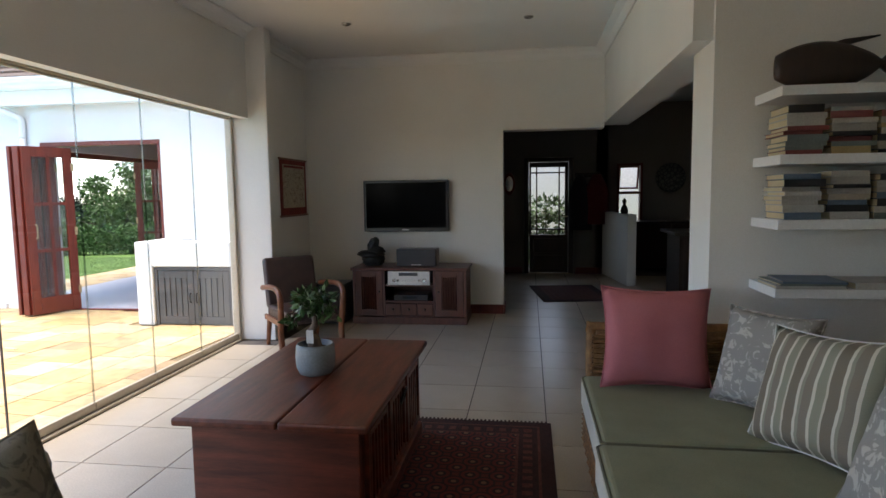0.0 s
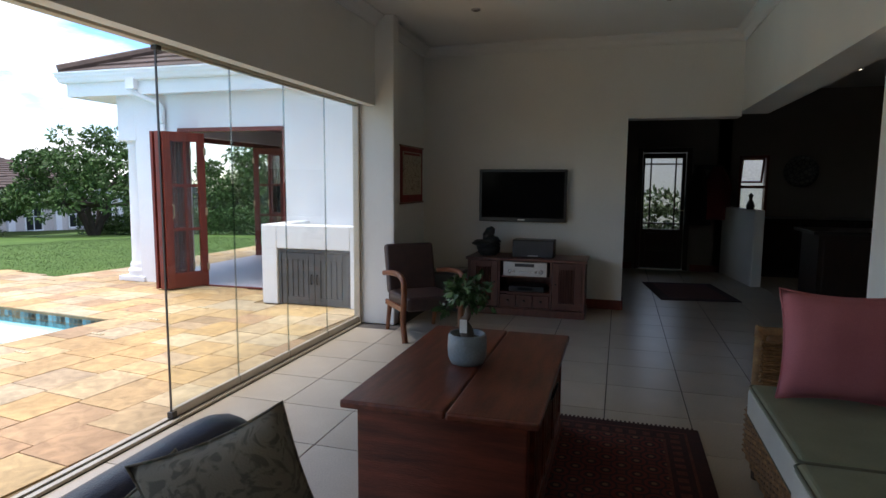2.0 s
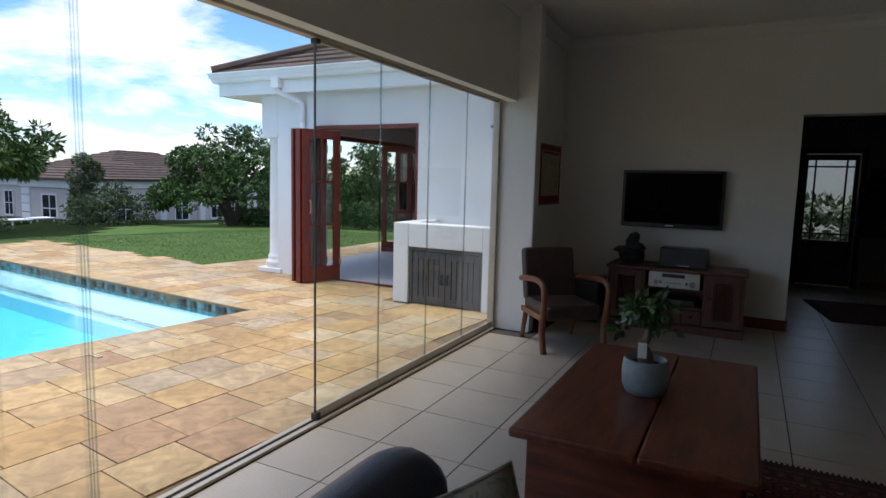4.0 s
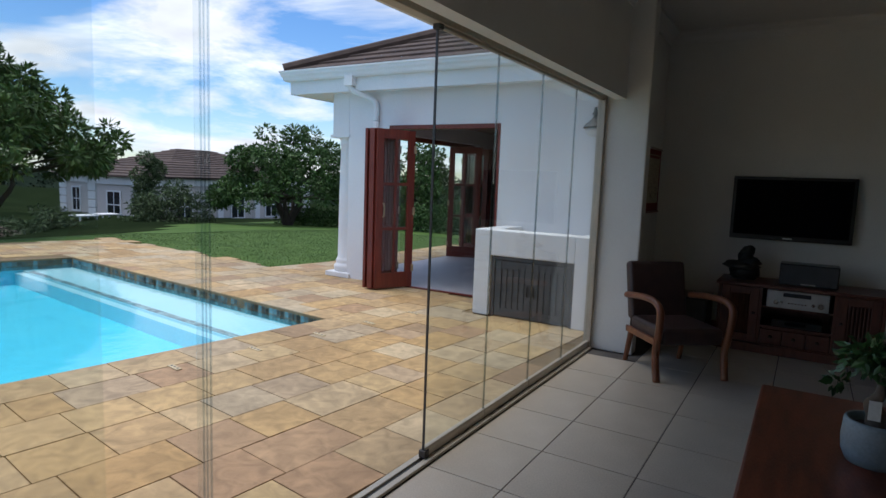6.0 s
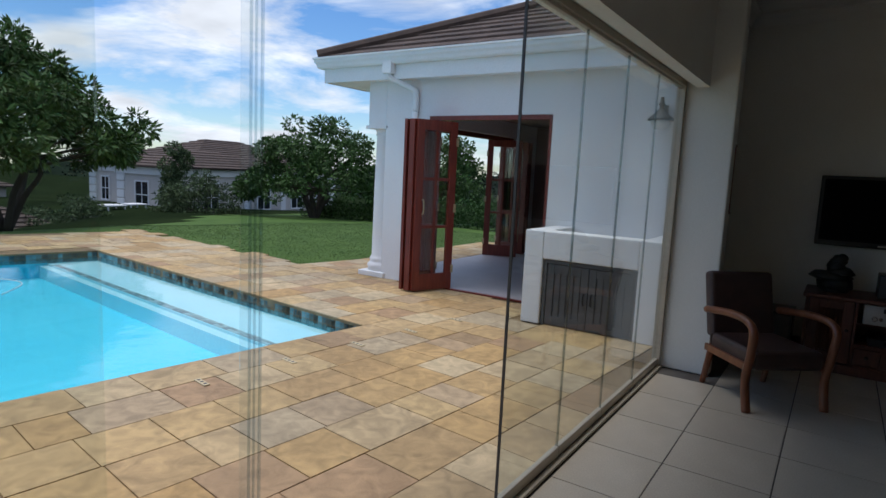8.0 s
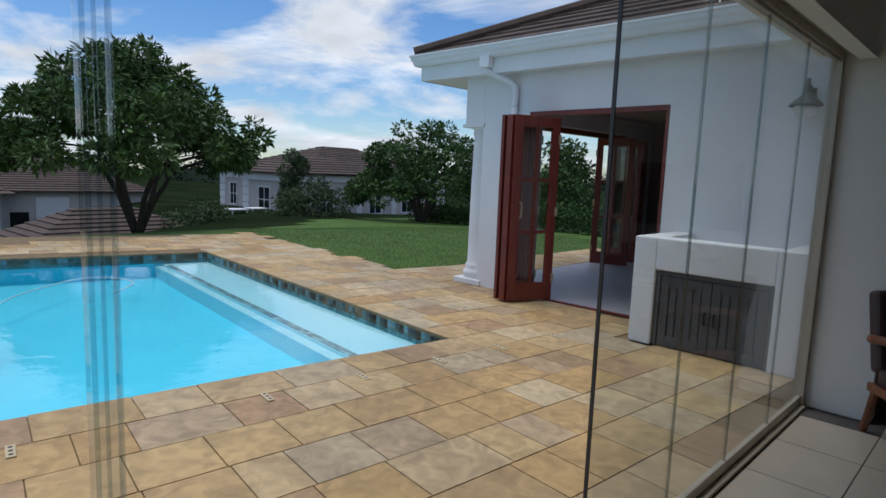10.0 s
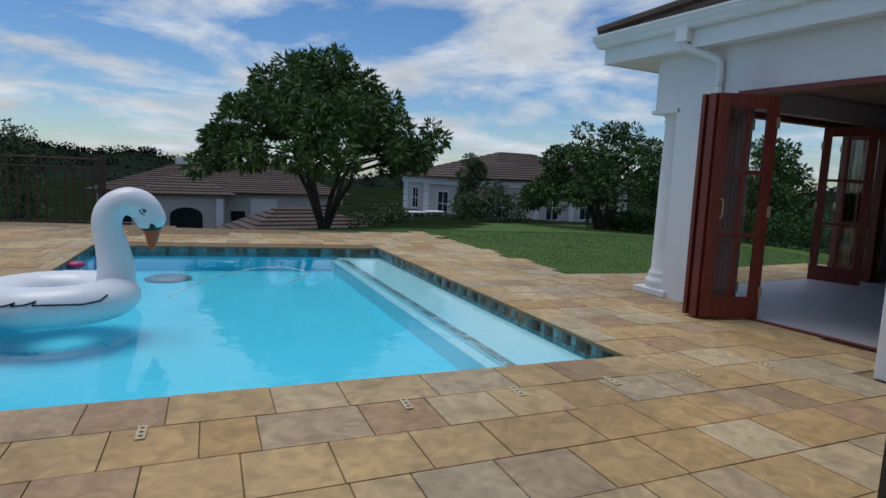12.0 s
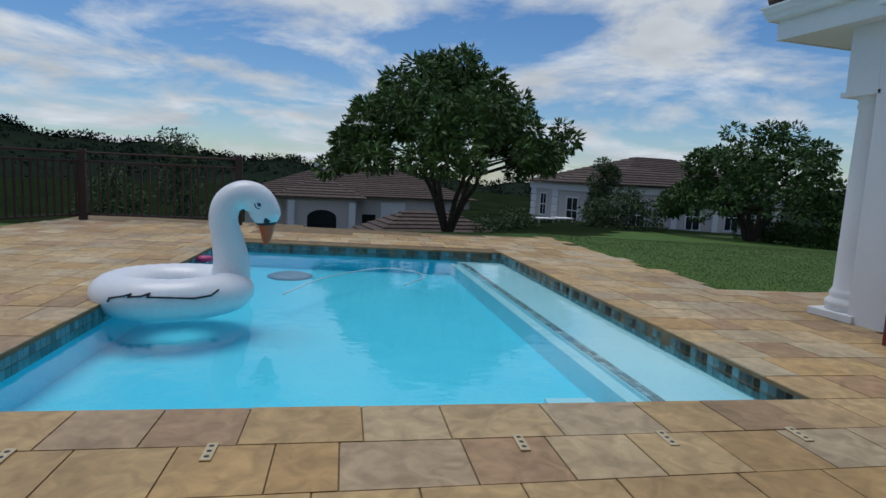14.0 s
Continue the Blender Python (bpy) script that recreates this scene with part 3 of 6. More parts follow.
struct("door_mat_threshold", box(DX0, HY - 0.02, 0.0, DX1, HY + 0.02, 0.015, bev=0.003), M_BRASS, "brass strip at the door sill", "threshold")
kw = thing("window_2", "small dark timber kitchen window with a top-hung sash ajar", "window", 4.69, 13.25, 0.85, kind="structure")
part("window_frame", boxes((-0.23, -0.06, 0, -0.185, 0.1, 1.08), (0.185, -0.06, 0, 0.23, 0.1, 1.08), (-0.185, -0.06, 0, 0.185, 0.1, 0.045), (-0.185, -0.06, 1.035, 0.185, 0.1, 1.08), (-0.185, -0.04, 0.52, 0.185, 0.06, 0.57), bev=0.004), M_REDWOOD, kw)
p = part("pane", box(-0.185, 0.0, 0.045, 0.185, 0.006, 0.52), M_GLASS, kw)
p.visible_shadow = False
sash = part("sash", boxes((-0.18, -0.02, 0, -0.15, 0.02, 0.44), (0.15, -0.02, 0, 0.18, 0.02, 0.44), (-0.15, -0.02, 0, 0.15, 0.02, 0.03), (-0.15, -0.02, 0.41, 0.15, 0.02, 0.44)), M_REDWOOD, kw)
sash.matrix_basis = pose(0, 0.16, 0.62, 18)
part("window_sill", box(-0.26, -0.14, -0.03, 0.26, -0.06, 0.0, bev=0.006), M_REDWOOD, kw)

# ---- pool, terrace, lawn ----
PA, PB, PC, PD = Vector((-2.50, 6.65)), Vector((-8.43, 7.16)), Vector((-9.5, 3.12)), Vector((-3.07, 2.17))
PL, PWID = 5.95, 4.4


def pt(u, v):
    """Terrace point: u metres away from the house from the pool's near edge, v metres along it from its corner (minus: across the pool)."""
    s, r = u / PL, -v / PWID
    a, b = PA.lerp(PB, s), PD.lerp(PC, s)
    return a.lerp(b, r)


def ground_z(x, y):
    w = min(1.0, max(0.22, (17 - y) / 7))
    z = -0.05 * max(0.0, y - 9.5) - 0.12 * w * max(0.0, -11.8 - x) * (1 if x > -40 else 40 / -x)
    if x > -1:
        z = 0.0
    return z - 0.03


gv, gf = [], []
gxs = [-1500, -700, -400, -250, -150, -100, -70, -50] + [-40 + i * 1.0 for i in range(32)] + [-8 + 0.5 * i for i in range(16)] + [0.0, 8, 40, 100, 400, 1500]
gys = [-1500, -500, -200, -100, -60, -40, -25, -15, -10] + [-8 + i * 0.5 for i in range(36)] + [10 + i for i in range(25)] + [40, 60, 100, 200, 500, 1500]
for y in gys:
    for x in gxs:
        gv.append((x, y, ground_z(x, y) - (2.5 if -9.6 < x < -2.4 and 2.1 < y < 7.3 else 0) - (0.3 if -0.5 < x < 8.2 and -2.5 < y < 13.6 else 0)))
nx = len(gxs)
for j in range(len(gys) - 1):
    for i in range(nx - 1):
        gf.append((j * nx + i, j * nx + i + 1, (j + 1) * nx + i + 1, (j + 1) * nx + i))
grd = raw_part("ground", gv, gf, M_GRASS, None, smooth=True)
grd.data.materials.append(M_FIELD)
for pl_ in grd.data.polygons:
    c = pl_.center
    if c.x < -14.5 + max(0.0, c.y - 10) * -0.55 or c.x < -26 or c.y < -1.5 or c.y > 26:
        pl_.material_index = 1
tagged(grd, "green mown lawn that falls away to a scrubby slope", "lawn", "", "structure")

basin = thing("pool", "blue plastered swimming pool with a shallow ledge and a teal mosaic band", "pool", 0, 0, 0, kind="structure")


def quad_prism(p, z0, z1, bm=None, inset=0.0):
    bm = bm or bmesh.new()
    c = sum(p, Vector((0, 0))) / 4
    q = [c + (k - c) * (1 - inset / max((k - c).length, 0.01)) for k in p]
    lo = [bm.verts.new((k.x, k.y, z0)) for k in p]
    hi = [bm.verts.new((k.x, k.y, z1)) for k in q]
    bm.faces.new(lo[::-1])
    bm.faces.new(hi)
    for i in range(4):
        bm.faces.new((lo[i], lo[(i + 1) % 4], hi[(i + 1) % 4], hi[i]))
    return bm


def rect(u0, v0, u1, v1):
    return [pt(u0, v0), pt(u1, v0), pt(u1, v1), pt(u0, v1)]


DEPTH = -0.38
part("pool_floor", quad_prism(rect(-0.02, 0.02, PL + 0.02, -PWID - 0.02), DEPTH - 0.15, DEPTH), M_BASIN, basin)
for nm, q in (("near", (-0.2, 0.2, -0.005, -PWID - 0.2)), ("far", (PL + 0.005, 0.2, PL + 0.2, -PWID - 0.2)), ("right", (-0.005, 0.2, PL + 0.005, 0.005)), ("left", (-0.005, -PWID - 0.005, PL + 0.005, -PWID - 0.2))):
    part("pool_wall", quad_prism(rect(*q), DEPTH - 0.1, -0.165), M_BASIN, basin)
    part("band_backing", quad_prism(rect(*q), -0.165, -0.03), M_MGROUT, basin)
part("ledge", quad_prism(rect(0, 0, PL, -0.69), DEPTH, -0.17), M_LEDGE, basin, "pale shallow ledge under water")
part("ledge_edge", quad_prism(rect(0, -0.69, PL, -0.80), DEPTH, -0.20), M_LEDGE, basin)
part("step", quad_prism(rect(0, -0.88, 0.8, -1.2), DEPTH, -0.30), M_LEDGE, basin, "pale step under water")
step_strip = part("step_strip", quad_prism(rect(0.06, -0.98, 0.62, -1.07), -0.30, -0.292), M_STRIP, basin)
for k in range(68):
    for row in (0, 1):
        u, v_ = 0.06 + k * 0.0835, -0.602 - row * 0.042
        part("strip_tile", quad_prism(rect(u, v_, u + 0.078, v_ - 0.038), -0.17, -0.162, inset=0.003), M_STRIP, basin)
# water
wm = bpy.data.materials.new("pool_water")
wm.use_nodes = True
n, l = wm.node_tree.nodes, wm.node_tree.links
n.remove(n["Principled BSDF"])
tr, gl, mx, fr = n.new("ShaderNodeBsdfTransparent"), n.new("ShaderNodeBsdfGlossy"), n.new("ShaderNodeMixShader"), n.new("ShaderNodeFresnel")
tr.inputs[0].default_value = (0.90, 0.99, 1.0, 1)
gl.inputs["Roughness"].default_value = 0.02
fr.inputs["IOR"].default_value = 1.33
nz = n.new("ShaderNodeTexNoise")
nz.inputs["Scale"].default_value, nz.inputs["Detail"].default_value = 5.0, 3
geo = n.new("ShaderNodeNewGeometry")
l.new(geo.outputs["Position"], nz.inputs["Vector"])
bp = n.new("ShaderNodeBump")
bp.inputs["Strength"].default_value, bp.inputs["Distance"].default_value = 0.12, 0.03
l.new(nz.outputs["Fac"], bp.inputs["Height"])
for q in (gl, fr):
    l.new(bp.outputs[0], q.inputs["Normal"])
l.new(fr.outputs[0], mx.inputs[0])
l.new(tr.outputs[0], mx.inputs[1])
l.new(gl.outputs[0], mx.inputs[2])
l.new(mx.outputs[0], n["Material Output"].inputs[0])
bm = bmesh.new()
bm.faces.new([bm.verts.new((q.x, q.y, -0.105)) for q in rect(0, 0, PL, -PWID)])
water = struct("water", bm, wm, "still clear turquoise pool water", "water")
water.visible_shadow = False

# ---- outbuilding with folding doors ----
BW, BX, BZ = 8.68, -4.28, 2.59   # front wall, west side, soffit height
FX0, FX1, FH = -3.28, -1.634, 2.14
house = thing("pool_house", "white plastered pool house with a hipped brown tile roof", "house", 0, 0, 0)
for lim in ((-3.98, BW, 0, FX0, BW + 0.25, BZ), (FX0, BW, FH, FX1, BW + 0.25, BZ), (FX1, BW, 0, -0.035, BW + 0.25, BZ), (BX, BW + 0.4, 2.14, BX + 0.25, 13.4, BZ), (BX, 12.6, 0, BX + 0.25, 13.4, 2.14)):
    part("wall", box(*lim), M_EXT, house)
part("corner_pier", boxes((BX + 0.3, BW + 0.002, 0, -3.982, BW + 0.25, 2.0), (BX, BW, 2.02, -3.982, BW + 0.40, BZ), bev=0.004), M_EXT, house)
part("wall", boxes((BX, 13.4, 0, -0.3, 13.65, BZ)), M_EXT, house)
part("wall", boxes((-0.25, BW + 0.25, 0, -0.04, 13.4, BZ)), M_EXT, house)
# lining and ceiling carry the indoor shade in their brown
part("inside_lining", boxes((BX + 0.252, 13.38, 0.02, -0.27, 13.398, 2.39), (-0.272, BW + 0.26, 0.02, -0.254, 13.37, 2.39)), M_INSIDE, house, "brown plaster inside the pool house, its colour darkened for shade")
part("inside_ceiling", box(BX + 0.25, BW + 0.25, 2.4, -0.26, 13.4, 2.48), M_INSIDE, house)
part("room_floor", box(BX + 0.05, BW + 0.02, -0.1, -0.5, 13.4, 0.012), M_LILAC, house, "pale grey-lilac screed floor")
part("door_sill", box(FX0, BW - 0.02, 0.0, FX1, BW + 0.03, 0.02, bev=0.004), M_REDWOOD, house)
# column
col = lathe([(0.19, 0.0), (0.19, 0.05), (0.20, 0.07), (0.195, 0.10), (0.17, 0.12), (0.165, 0.14), (0.172, 0.17), (0.16, 0.19), (0.145, 0.22), (0.142, 0.5), (0.135, 1.2), (0.122, 1.82), (0.135, 1.84), (0.135, 1.86), (0.125, 1.88), (0.15, 1.93), (0.165, 1.95)], 40)
colo = part("column", col, M_EXT, house, "white round column with moulded base and capital", smooth=True)
colo.matrix_basis = pose(-4.14, BW + 0.20, 0.06)
part("plinth", box(-4.37, BW - 0.03, 0, -3.92, BW + 0.43, 0.07, bev=0.008), M_EXT, house)
part("abacus", box(-4.33, BW, 1.985, -3.95, BW + 0.40, 2.03, bev=0.006), M_EXT, house)
# eaves: soffit, fascia, gutter, roof
EX, EY = -5.02, 8.40
part("soffit", boxes((EX + 0.1, EY + 0.1, BZ, -0.035, BW + 0.3, BZ + 0.02), (EX + 0.1, BW + 0.3, BZ, BX + 0.25, 14.0, BZ + 0.02)), M_EXT, house)
part("fascia", boxes((EX + 0.09, EY + 0.09, BZ - 0.01, -0.035, EY + 0.115, BZ + 0.2), (EX + 0.09, EY + 0.115, BZ - 0.01, EX + 0.115, 14.0, BZ + 0.2)), M_GUTTER, house)


def gutter(x0, y0, x1, y1, nx, ny):
    bm = bmesh.new()
    prof = [(0.0, 0.0), (0.06, 0.0), (0.075, 0.02), (0.08, 0.05), (0.10, 0.075), (0.105, 0.115), (0.12, 0.12), (0.12, 0.14), (0.095, 0.14), (0.09, 0.12), (0.0, 0.12)]
    rr = []
    for (px, py, e) in ((x0, y0, 1), (x1, y1, 0)):
        rr.append([bm.verts.new((px + nx * a - (abs(ny) * a if e else 0), py + ny * a - (abs(nx) * a if e else 0), BZ + 0.17 + b)) for a, b in prof])
    for i in range(len(prof)):
        k = (i + 1) % len(prof)
        bm.faces.new((rr[0][i], rr[0][k], rr[1][k], rr[1][i]))
    return bm


part("gutter", gutter(EX + 0.09, EY + 0.09, -0.035, EY + 0.09, 0, -1), M_GUTTER, house, "white moulded gutter")
part("gutter", gutter(EX + 0.09, EY + 0.09, EX + 0.09, 14.0, -1, 0), M_GUTTER, house, "white moulded gutter")
pipe = tube(curve_pts([(-3.78, EY + 0.06, BZ + 0.18), (-3.78, EY + 0.06, BZ + 0.03), (-3.70, EY + 0.12, BZ - 0.03), (-3.54, BW - 0.08, BZ - 0.11), (-3.48, BW - 0.045, BZ - 0.18), (-3.48, BW - 0.045, BZ - 0.4)], 5), 0.038, 10)
tube([(-3.48, BW - 0.045, BZ - 0.4), (-3.48, BW - 0.045, 0.0)], 0.038, 10, pipe)
part("downpipe", pipe, M_GUTTER, house, "white downpipe", smooth=True)
part("rain_head", box(-3.85, EY + 0.0, BZ + 0.05, -3.71, EY + 0.085, BZ + 0.19, bev=0.006), M_GUTTER, house)
# roof: courses of tiles, each course a stepped strip
roof_slope = math.tan(radians(24))


def roof_course(bm, k, d=0.3):
    a, b = k * d, (k + 1) * d + 0.03
    z0, z1 = BZ + 0.30 + a * roof_slope + 0.03, BZ + 0.30 + b * roof_slope
    for (p, q, s0, s1) in (((EX + 0.02 + a, EY + 0.02 + a), (-0.03, EY + 0.02 + a), (EX + 0.02 + b, EY + 0.02 + b), (-0.03, EY + 0.02 + b)), ((EX + 0.02 + a, EY + 0.02 + a), (EX + 0.02 + a, 14.0 - a), (EX + 0.02 + b, EY + 0.02 + b), (EX + 0.02 + b, 14.0 - b))):
        num = max(2, int((Vector(q) - Vector(p)).length / 0.3))
        for i in range(num):
            t0, t1 = i / num, (i + 0.97) / num
            P0, P1 = Vector(p).lerp(Vector(q), t0), Vector(p).lerp(Vector(q), t1)
            Q0, Q1 = Vector(s0).lerp(Vector(s1), t0), Vector(s0).lerp(Vector(s1), t1)
            top = [bm.verts.new((P0.x, P0.y, z0)), bm.verts.new((P1.x, P1.y, z0)), bm.verts.new((Q1.x, Q1.y, z1)), bm.verts.new((Q0.x, Q0.y, z1))]
            lo = [bm.verts.new((v.co.x, v.co.y, v.co.z - 0.035)) for v in top[:2]]
            bm.faces.new(top)
            bm.faces.new((lo[0], lo[1], top[1], top[0]))


bm = bmesh.new()
for k in range(9):
    roof_course(bm, k)
rp = part("roof", bm, M_ROOF, house, "weathered brown concrete roof tiles")
ridge = tube([(EX + 0.02 + i * 0.27, EY + 0.02 + i * 0.27, BZ + 0.345 + i * 0.27 * roof_slope) for i in range(10)], 0.075, 8)
part("hip_ridge", ridge, M_ROOF, rp)
part("roof_underlay", boxes((EX + 0.15, EY + 0.15, BZ + 0.021, -0.035, 13.8, BZ + 0.28)), M_EXT, rp)


# folding door leaves
def door_leaf(parent, w=0.56, h=2.04):
    leaf = part("door_leaf", boxes((0, -0.02, 0, 0.1, 0.02, h), (w - 0.1, -0.02, 0, w, 0.02, h), (0.1, -0.02, 0, w - 0.1, 0.02, 0.2), (0.1, -0.02, h - 0.12, w - 0.1, 0.02, h), bev=0.004), M_REDWOOD, parent)
    for z in (0.2 + (h - 0.32) / 3, 0.2 + (h - 0.32) * 2 / 3):
        part("glazing_bar", box(0.1, -0.014, z - 0.018, w - 0.1, 0.014, z + 0.018), M_REDWOOD, leaf)
    part("glazing_bar", box(w / 2 - 0.016, -0.014, 0.2, w / 2 + 0.016, 0.014, h - 0.12), M_REDWOOD, leaf)
    p = part("pane", box(0.1, -0.003, 0.2, w - 0.1, 0.003, h - 0.12), M_GLASS, leaf)
    p.visible_shadow = False
    for z in (0.25, 1.0, 1.8):
        part("hinge", box(-0.012, -0.03, z - 0.05, 0.02, 0.03, z + 0.05, bev=0.002), M_BRASS, leaf, "pale brass hinge")
    return leaf


fd = thing("folding_door", "red-stained timber folding doors standing folded open", "door", FX0, BW, 0.02)
part("head_frame", box(0, -0.01, FH - 0.075, FX1 - FX0, 0.1, FH - 0.022, bev=0.004), M_REDWOOD, fd)
part("jamb", box(0, -0.01, 0, 0.04, 0.1, FH - 0.075, bev=0.004), M_REDWOOD, fd)
part("jamb", box(FX1 - FX0 - 0.035, -0.005, 0, FX1 - FX0 - 0.002, 0.1, FH - 0.075, bev=0.004), M_REDWOOD, fd)
for i, (x, ang) in enumerate(((0.02, -90), (0.075, -88), (0.13, -90), (0.30, -122))):
    lf = door_leaf(fd)
    if i < 3:
        lf.matrix_basis = pose(x, 0.05, 0.0, 0, 0, ang)
    else:
        lf.matrix_basis = pose(0.40, 0.02, 0.0, 0, 0, 246)
        part("handle", tube(curve_pts([(0.47, 0.03, 0.93), (0.47, 0.07, 0.95), (0.47, 0.07, 1.08), (0.47, 0.03, 1.1)], 4), 0.008, 8), M_BRASS, lf, "brass pull handle")
fd2 = thing("folding_door", "red-stained timber folding doors folded at the far end of an opening", "door", BX + 0.1, 12.6, 0.02)
part("head_frame", box(-0.06, -3.5, FH - 0.095, 0.06, 0, FH - 0.025, bev=0.004), M_REDWOOD, fd2)
part("jamb", box(-0.06, -0.05, 0, 0.06, 0, FH - 0.095, bev=0.004), M_REDWOOD, fd2)
for dy, ang in ((-0.07, 4), (-0.13, -3), (-0.20, 3)):
    lf = door_leaf(fd2)
    lf.matrix_basis = pose(-0.1, dy, 0, 0, 0, ang)
lf = door_leaf(fd2, 0.6)
lf.matrix_basis = pose(0.0, -0.85, 0, 0, 0, 20)

# built-in barbecue
br = thing("barbecue", "white plastered built-in barbecue with grey steel doors", "barbecue", -1.49, 7.885, 0)
part("body", boxes((0, 0, 0, 0.2, 0.795, 0.934), (0.2, 0, 0.66, 1.13, 0.2, 0.934), (1.13, 0, 0, 1.44, 0.795, 0.934), (0.2, 0.15, 0, 1.13, 0.795, 0.66), (0.2, 0.55, 0.66, 1.13, 0.795, 0.87), bev=0.012), M_EXT, br)
part("ash_tray", box(0.2, 0.2, 0.66, 1.13, 0.55, 0.70), M_BLACK, br, "sooty black fire tray")
part("door_frame", boxes((0.215, 0.02, 0.0, 0.245, 0.06, 0.655), (1.1, 0.02, 0.0, 1.128, 0.06, 0.655), (0.245, 0.02, 0.62, 1.1, 0.06, 0.655), bev=0.003), M_GREYDOOR, br)
for x0 in (0.25, 0.675):
    d = part("door", boxes((x0, 0.03, 0.01, x0 + 0.07, 0.055, 0.615), (x0 + 0.35, 0.03, 0.01, x0 + 0.42, 0.055, 0.615), (x0 + 0.07, 0.03, 0.01, x0 + 0.35, 0.055, 0.1), (x0 + 0.07, 0.03, 0.53, x0 + 0.35, 0.055, 0.615), (x0 + 0.07, 0.045, 0.1, x0 + 0.35, 0.055, 0.53), bev=0.003), M_GREYDOOR, br, "grey steel door with upright slats")
    for k in range(4):
        xs = x0 + 0.085 + k * 0.068
        part("slat", box(xs, 0.034, 0.1, xs + 0.05, 0.046, 0.53, bev=0.003), M_GREYDOOR, d)
    hx = x0 + (0.385 if x0 < 0.5 else 0.035)
    part("handle", tube(curve_pts([(hx, 0.03, 0.26), (hx, 0.005, 0.27), (hx, 0.005, 0.35), (hx, 0.03, 0.36)], 4), 0.007, 8), M_BLACK, d)
wl_ = thing("wall_lamp", "grey outdoor wall lantern with an opal bowl", "lamp", -0.45, BW, 2.05)
part("bracket", boxes((-0.03, -0.02, -0.05, 0.03, 0, 0.16), (-0.012, -0.14, 0.05, 0.012, -0.02, 0.075), bev=0.004), M_LAMPGREY, wl_)
sh = part("shade", lathe([(0.015, 0.22), (0.02, 0.17), (0.035, 0.15), (0.015, 0.13), (0.03, 0.10), (0.06, 0.07), (0.115, 0.02), (0.125, 0.0), (0.118, 0.0), (0.05, 0.06), (0.0, 0.09)], 28), M_LAMPGREY, wl_, smooth=True)
sh.matrix_basis = pose(0, -0.15, 0)
bo = part("bowl", lathe([(0.09, 0.0), (0.085, -0.04), (0.06, -0.08), (0.0, -0.095)], 24), M_OPAL, wl_, "opal glass bowl", smooth=True)
bo.matrix_basis = pose(0, -0.15, 0)


# ---- living room ----
def pillow(name, label, m, x, y, z, w, h, d, rot, n=14, mat2=None):
    """A stuffed square cushion standing on its lower edge; rot: degrees about x, y, z."""
    ob = thing(name, label, "cushion", x, y, z)
    ob.matrix_world = pose(x, y, z, *rot)
    bm = bmesh.new()
    for side in (1, -1):
        g = []
        for j in range(n + 1):
            row = []
            for i in range(n + 1):
                a, b = 2 * i / n - 1, 2 * j / n - 1
                t = max(0.0, (1 - abs(a) ** 2.6) * (1 - abs(b) ** 2.6)) ** 0.5
                pinch = 1 - 0.10 * (1 - abs(b) ** 2) * abs(a) ** 3
                pinch2 = 1 - 0.10 * (1 - abs(a) ** 2) * abs(b) ** 3
                wr = 0.012 * noise.noise(Vector((a * 2.2 + x * 7, b * 2.2, side + y))) + 0.006 * noise.noise(Vector((a * 6, b * 6 + x, side * 3)))
                row.append(bm.verts.new((a * w / 2 * pinch, side * (d / 2 * t + wr * t), h / 2 + b * h / 2 * pinch2)))
            g.append(row)
        for j in range(n):
            for i in range(n):
                bm.faces.new((g[j][i], g[j][i + 1], g[j + 1][i + 1], g[j + 1][i]))
    bmesh.ops.remove_doubles(bm, verts=bm.verts[:], dist=0.0005)
    cover = part("cover", bm, m, ob, smooth=True)
    edge = []
    for a0, b0, a1, b1 in ((-1, -1, 1, -1), (1, -1, 1, 1), (1, 1, -1, 1), (-1, 1, -1, -1)):
        for k in range(8):
            a, b = a0 + (a1 - a0) * k / 8, b0 + (b1 - b0) * k / 8
            edge.append((a * w / 2 * (1 - 0.10 * (1 - b * b) * abs(a) ** 3), 0, h / 2 + b * h / 2 * (1 - 0.10 * (1 - a * a) * abs(b) ** 3)))
    edge.append(edge[0])
    part("piping", tube(edge, 0.004, 6), mat2 or m, ob, smooth=True)
    return ob


def tip_at(tip, w, h, rot):
    """The foot of a cushion whose upper corner touches tip."""
    return tuple(Vector(tip) - pose(0, 0, 0, *rot) @ Vector((w / 2, 0, h)))


# storage chest used as a coffee table
ch = thing("storage_chest", "old red-brown wooden chest with a split lid, used as coffee table", "chest", 1.462, 3.945, 0)
CW, CD, CH = 0.80, 1.335, 0.558
part("body", boxes((0.05, 0.06, 0.06, CW - 0.05, CD - 0.06, CH - 0.035), bev=0.006), M_CHESTV, ch)
part("plinth", boxes((0.03, 0.04, 0.0, CW - 0.03, CD - 0.04, 0.075), bev=0.008), M_CHESTV, ch)
part("lid_board", box(0, 0, CH - 0.035, CW * 0.55 - 0.002, CD, CH, bev=0.01), M_CHEST, ch, "left half of the split lid, waxed and worn")
part("lid_board", box(CW * 0.55 + 0.002, 0, CH - 0.035, CW, CD, CH - 0.002, bev=0.01), M_CHEST, ch)
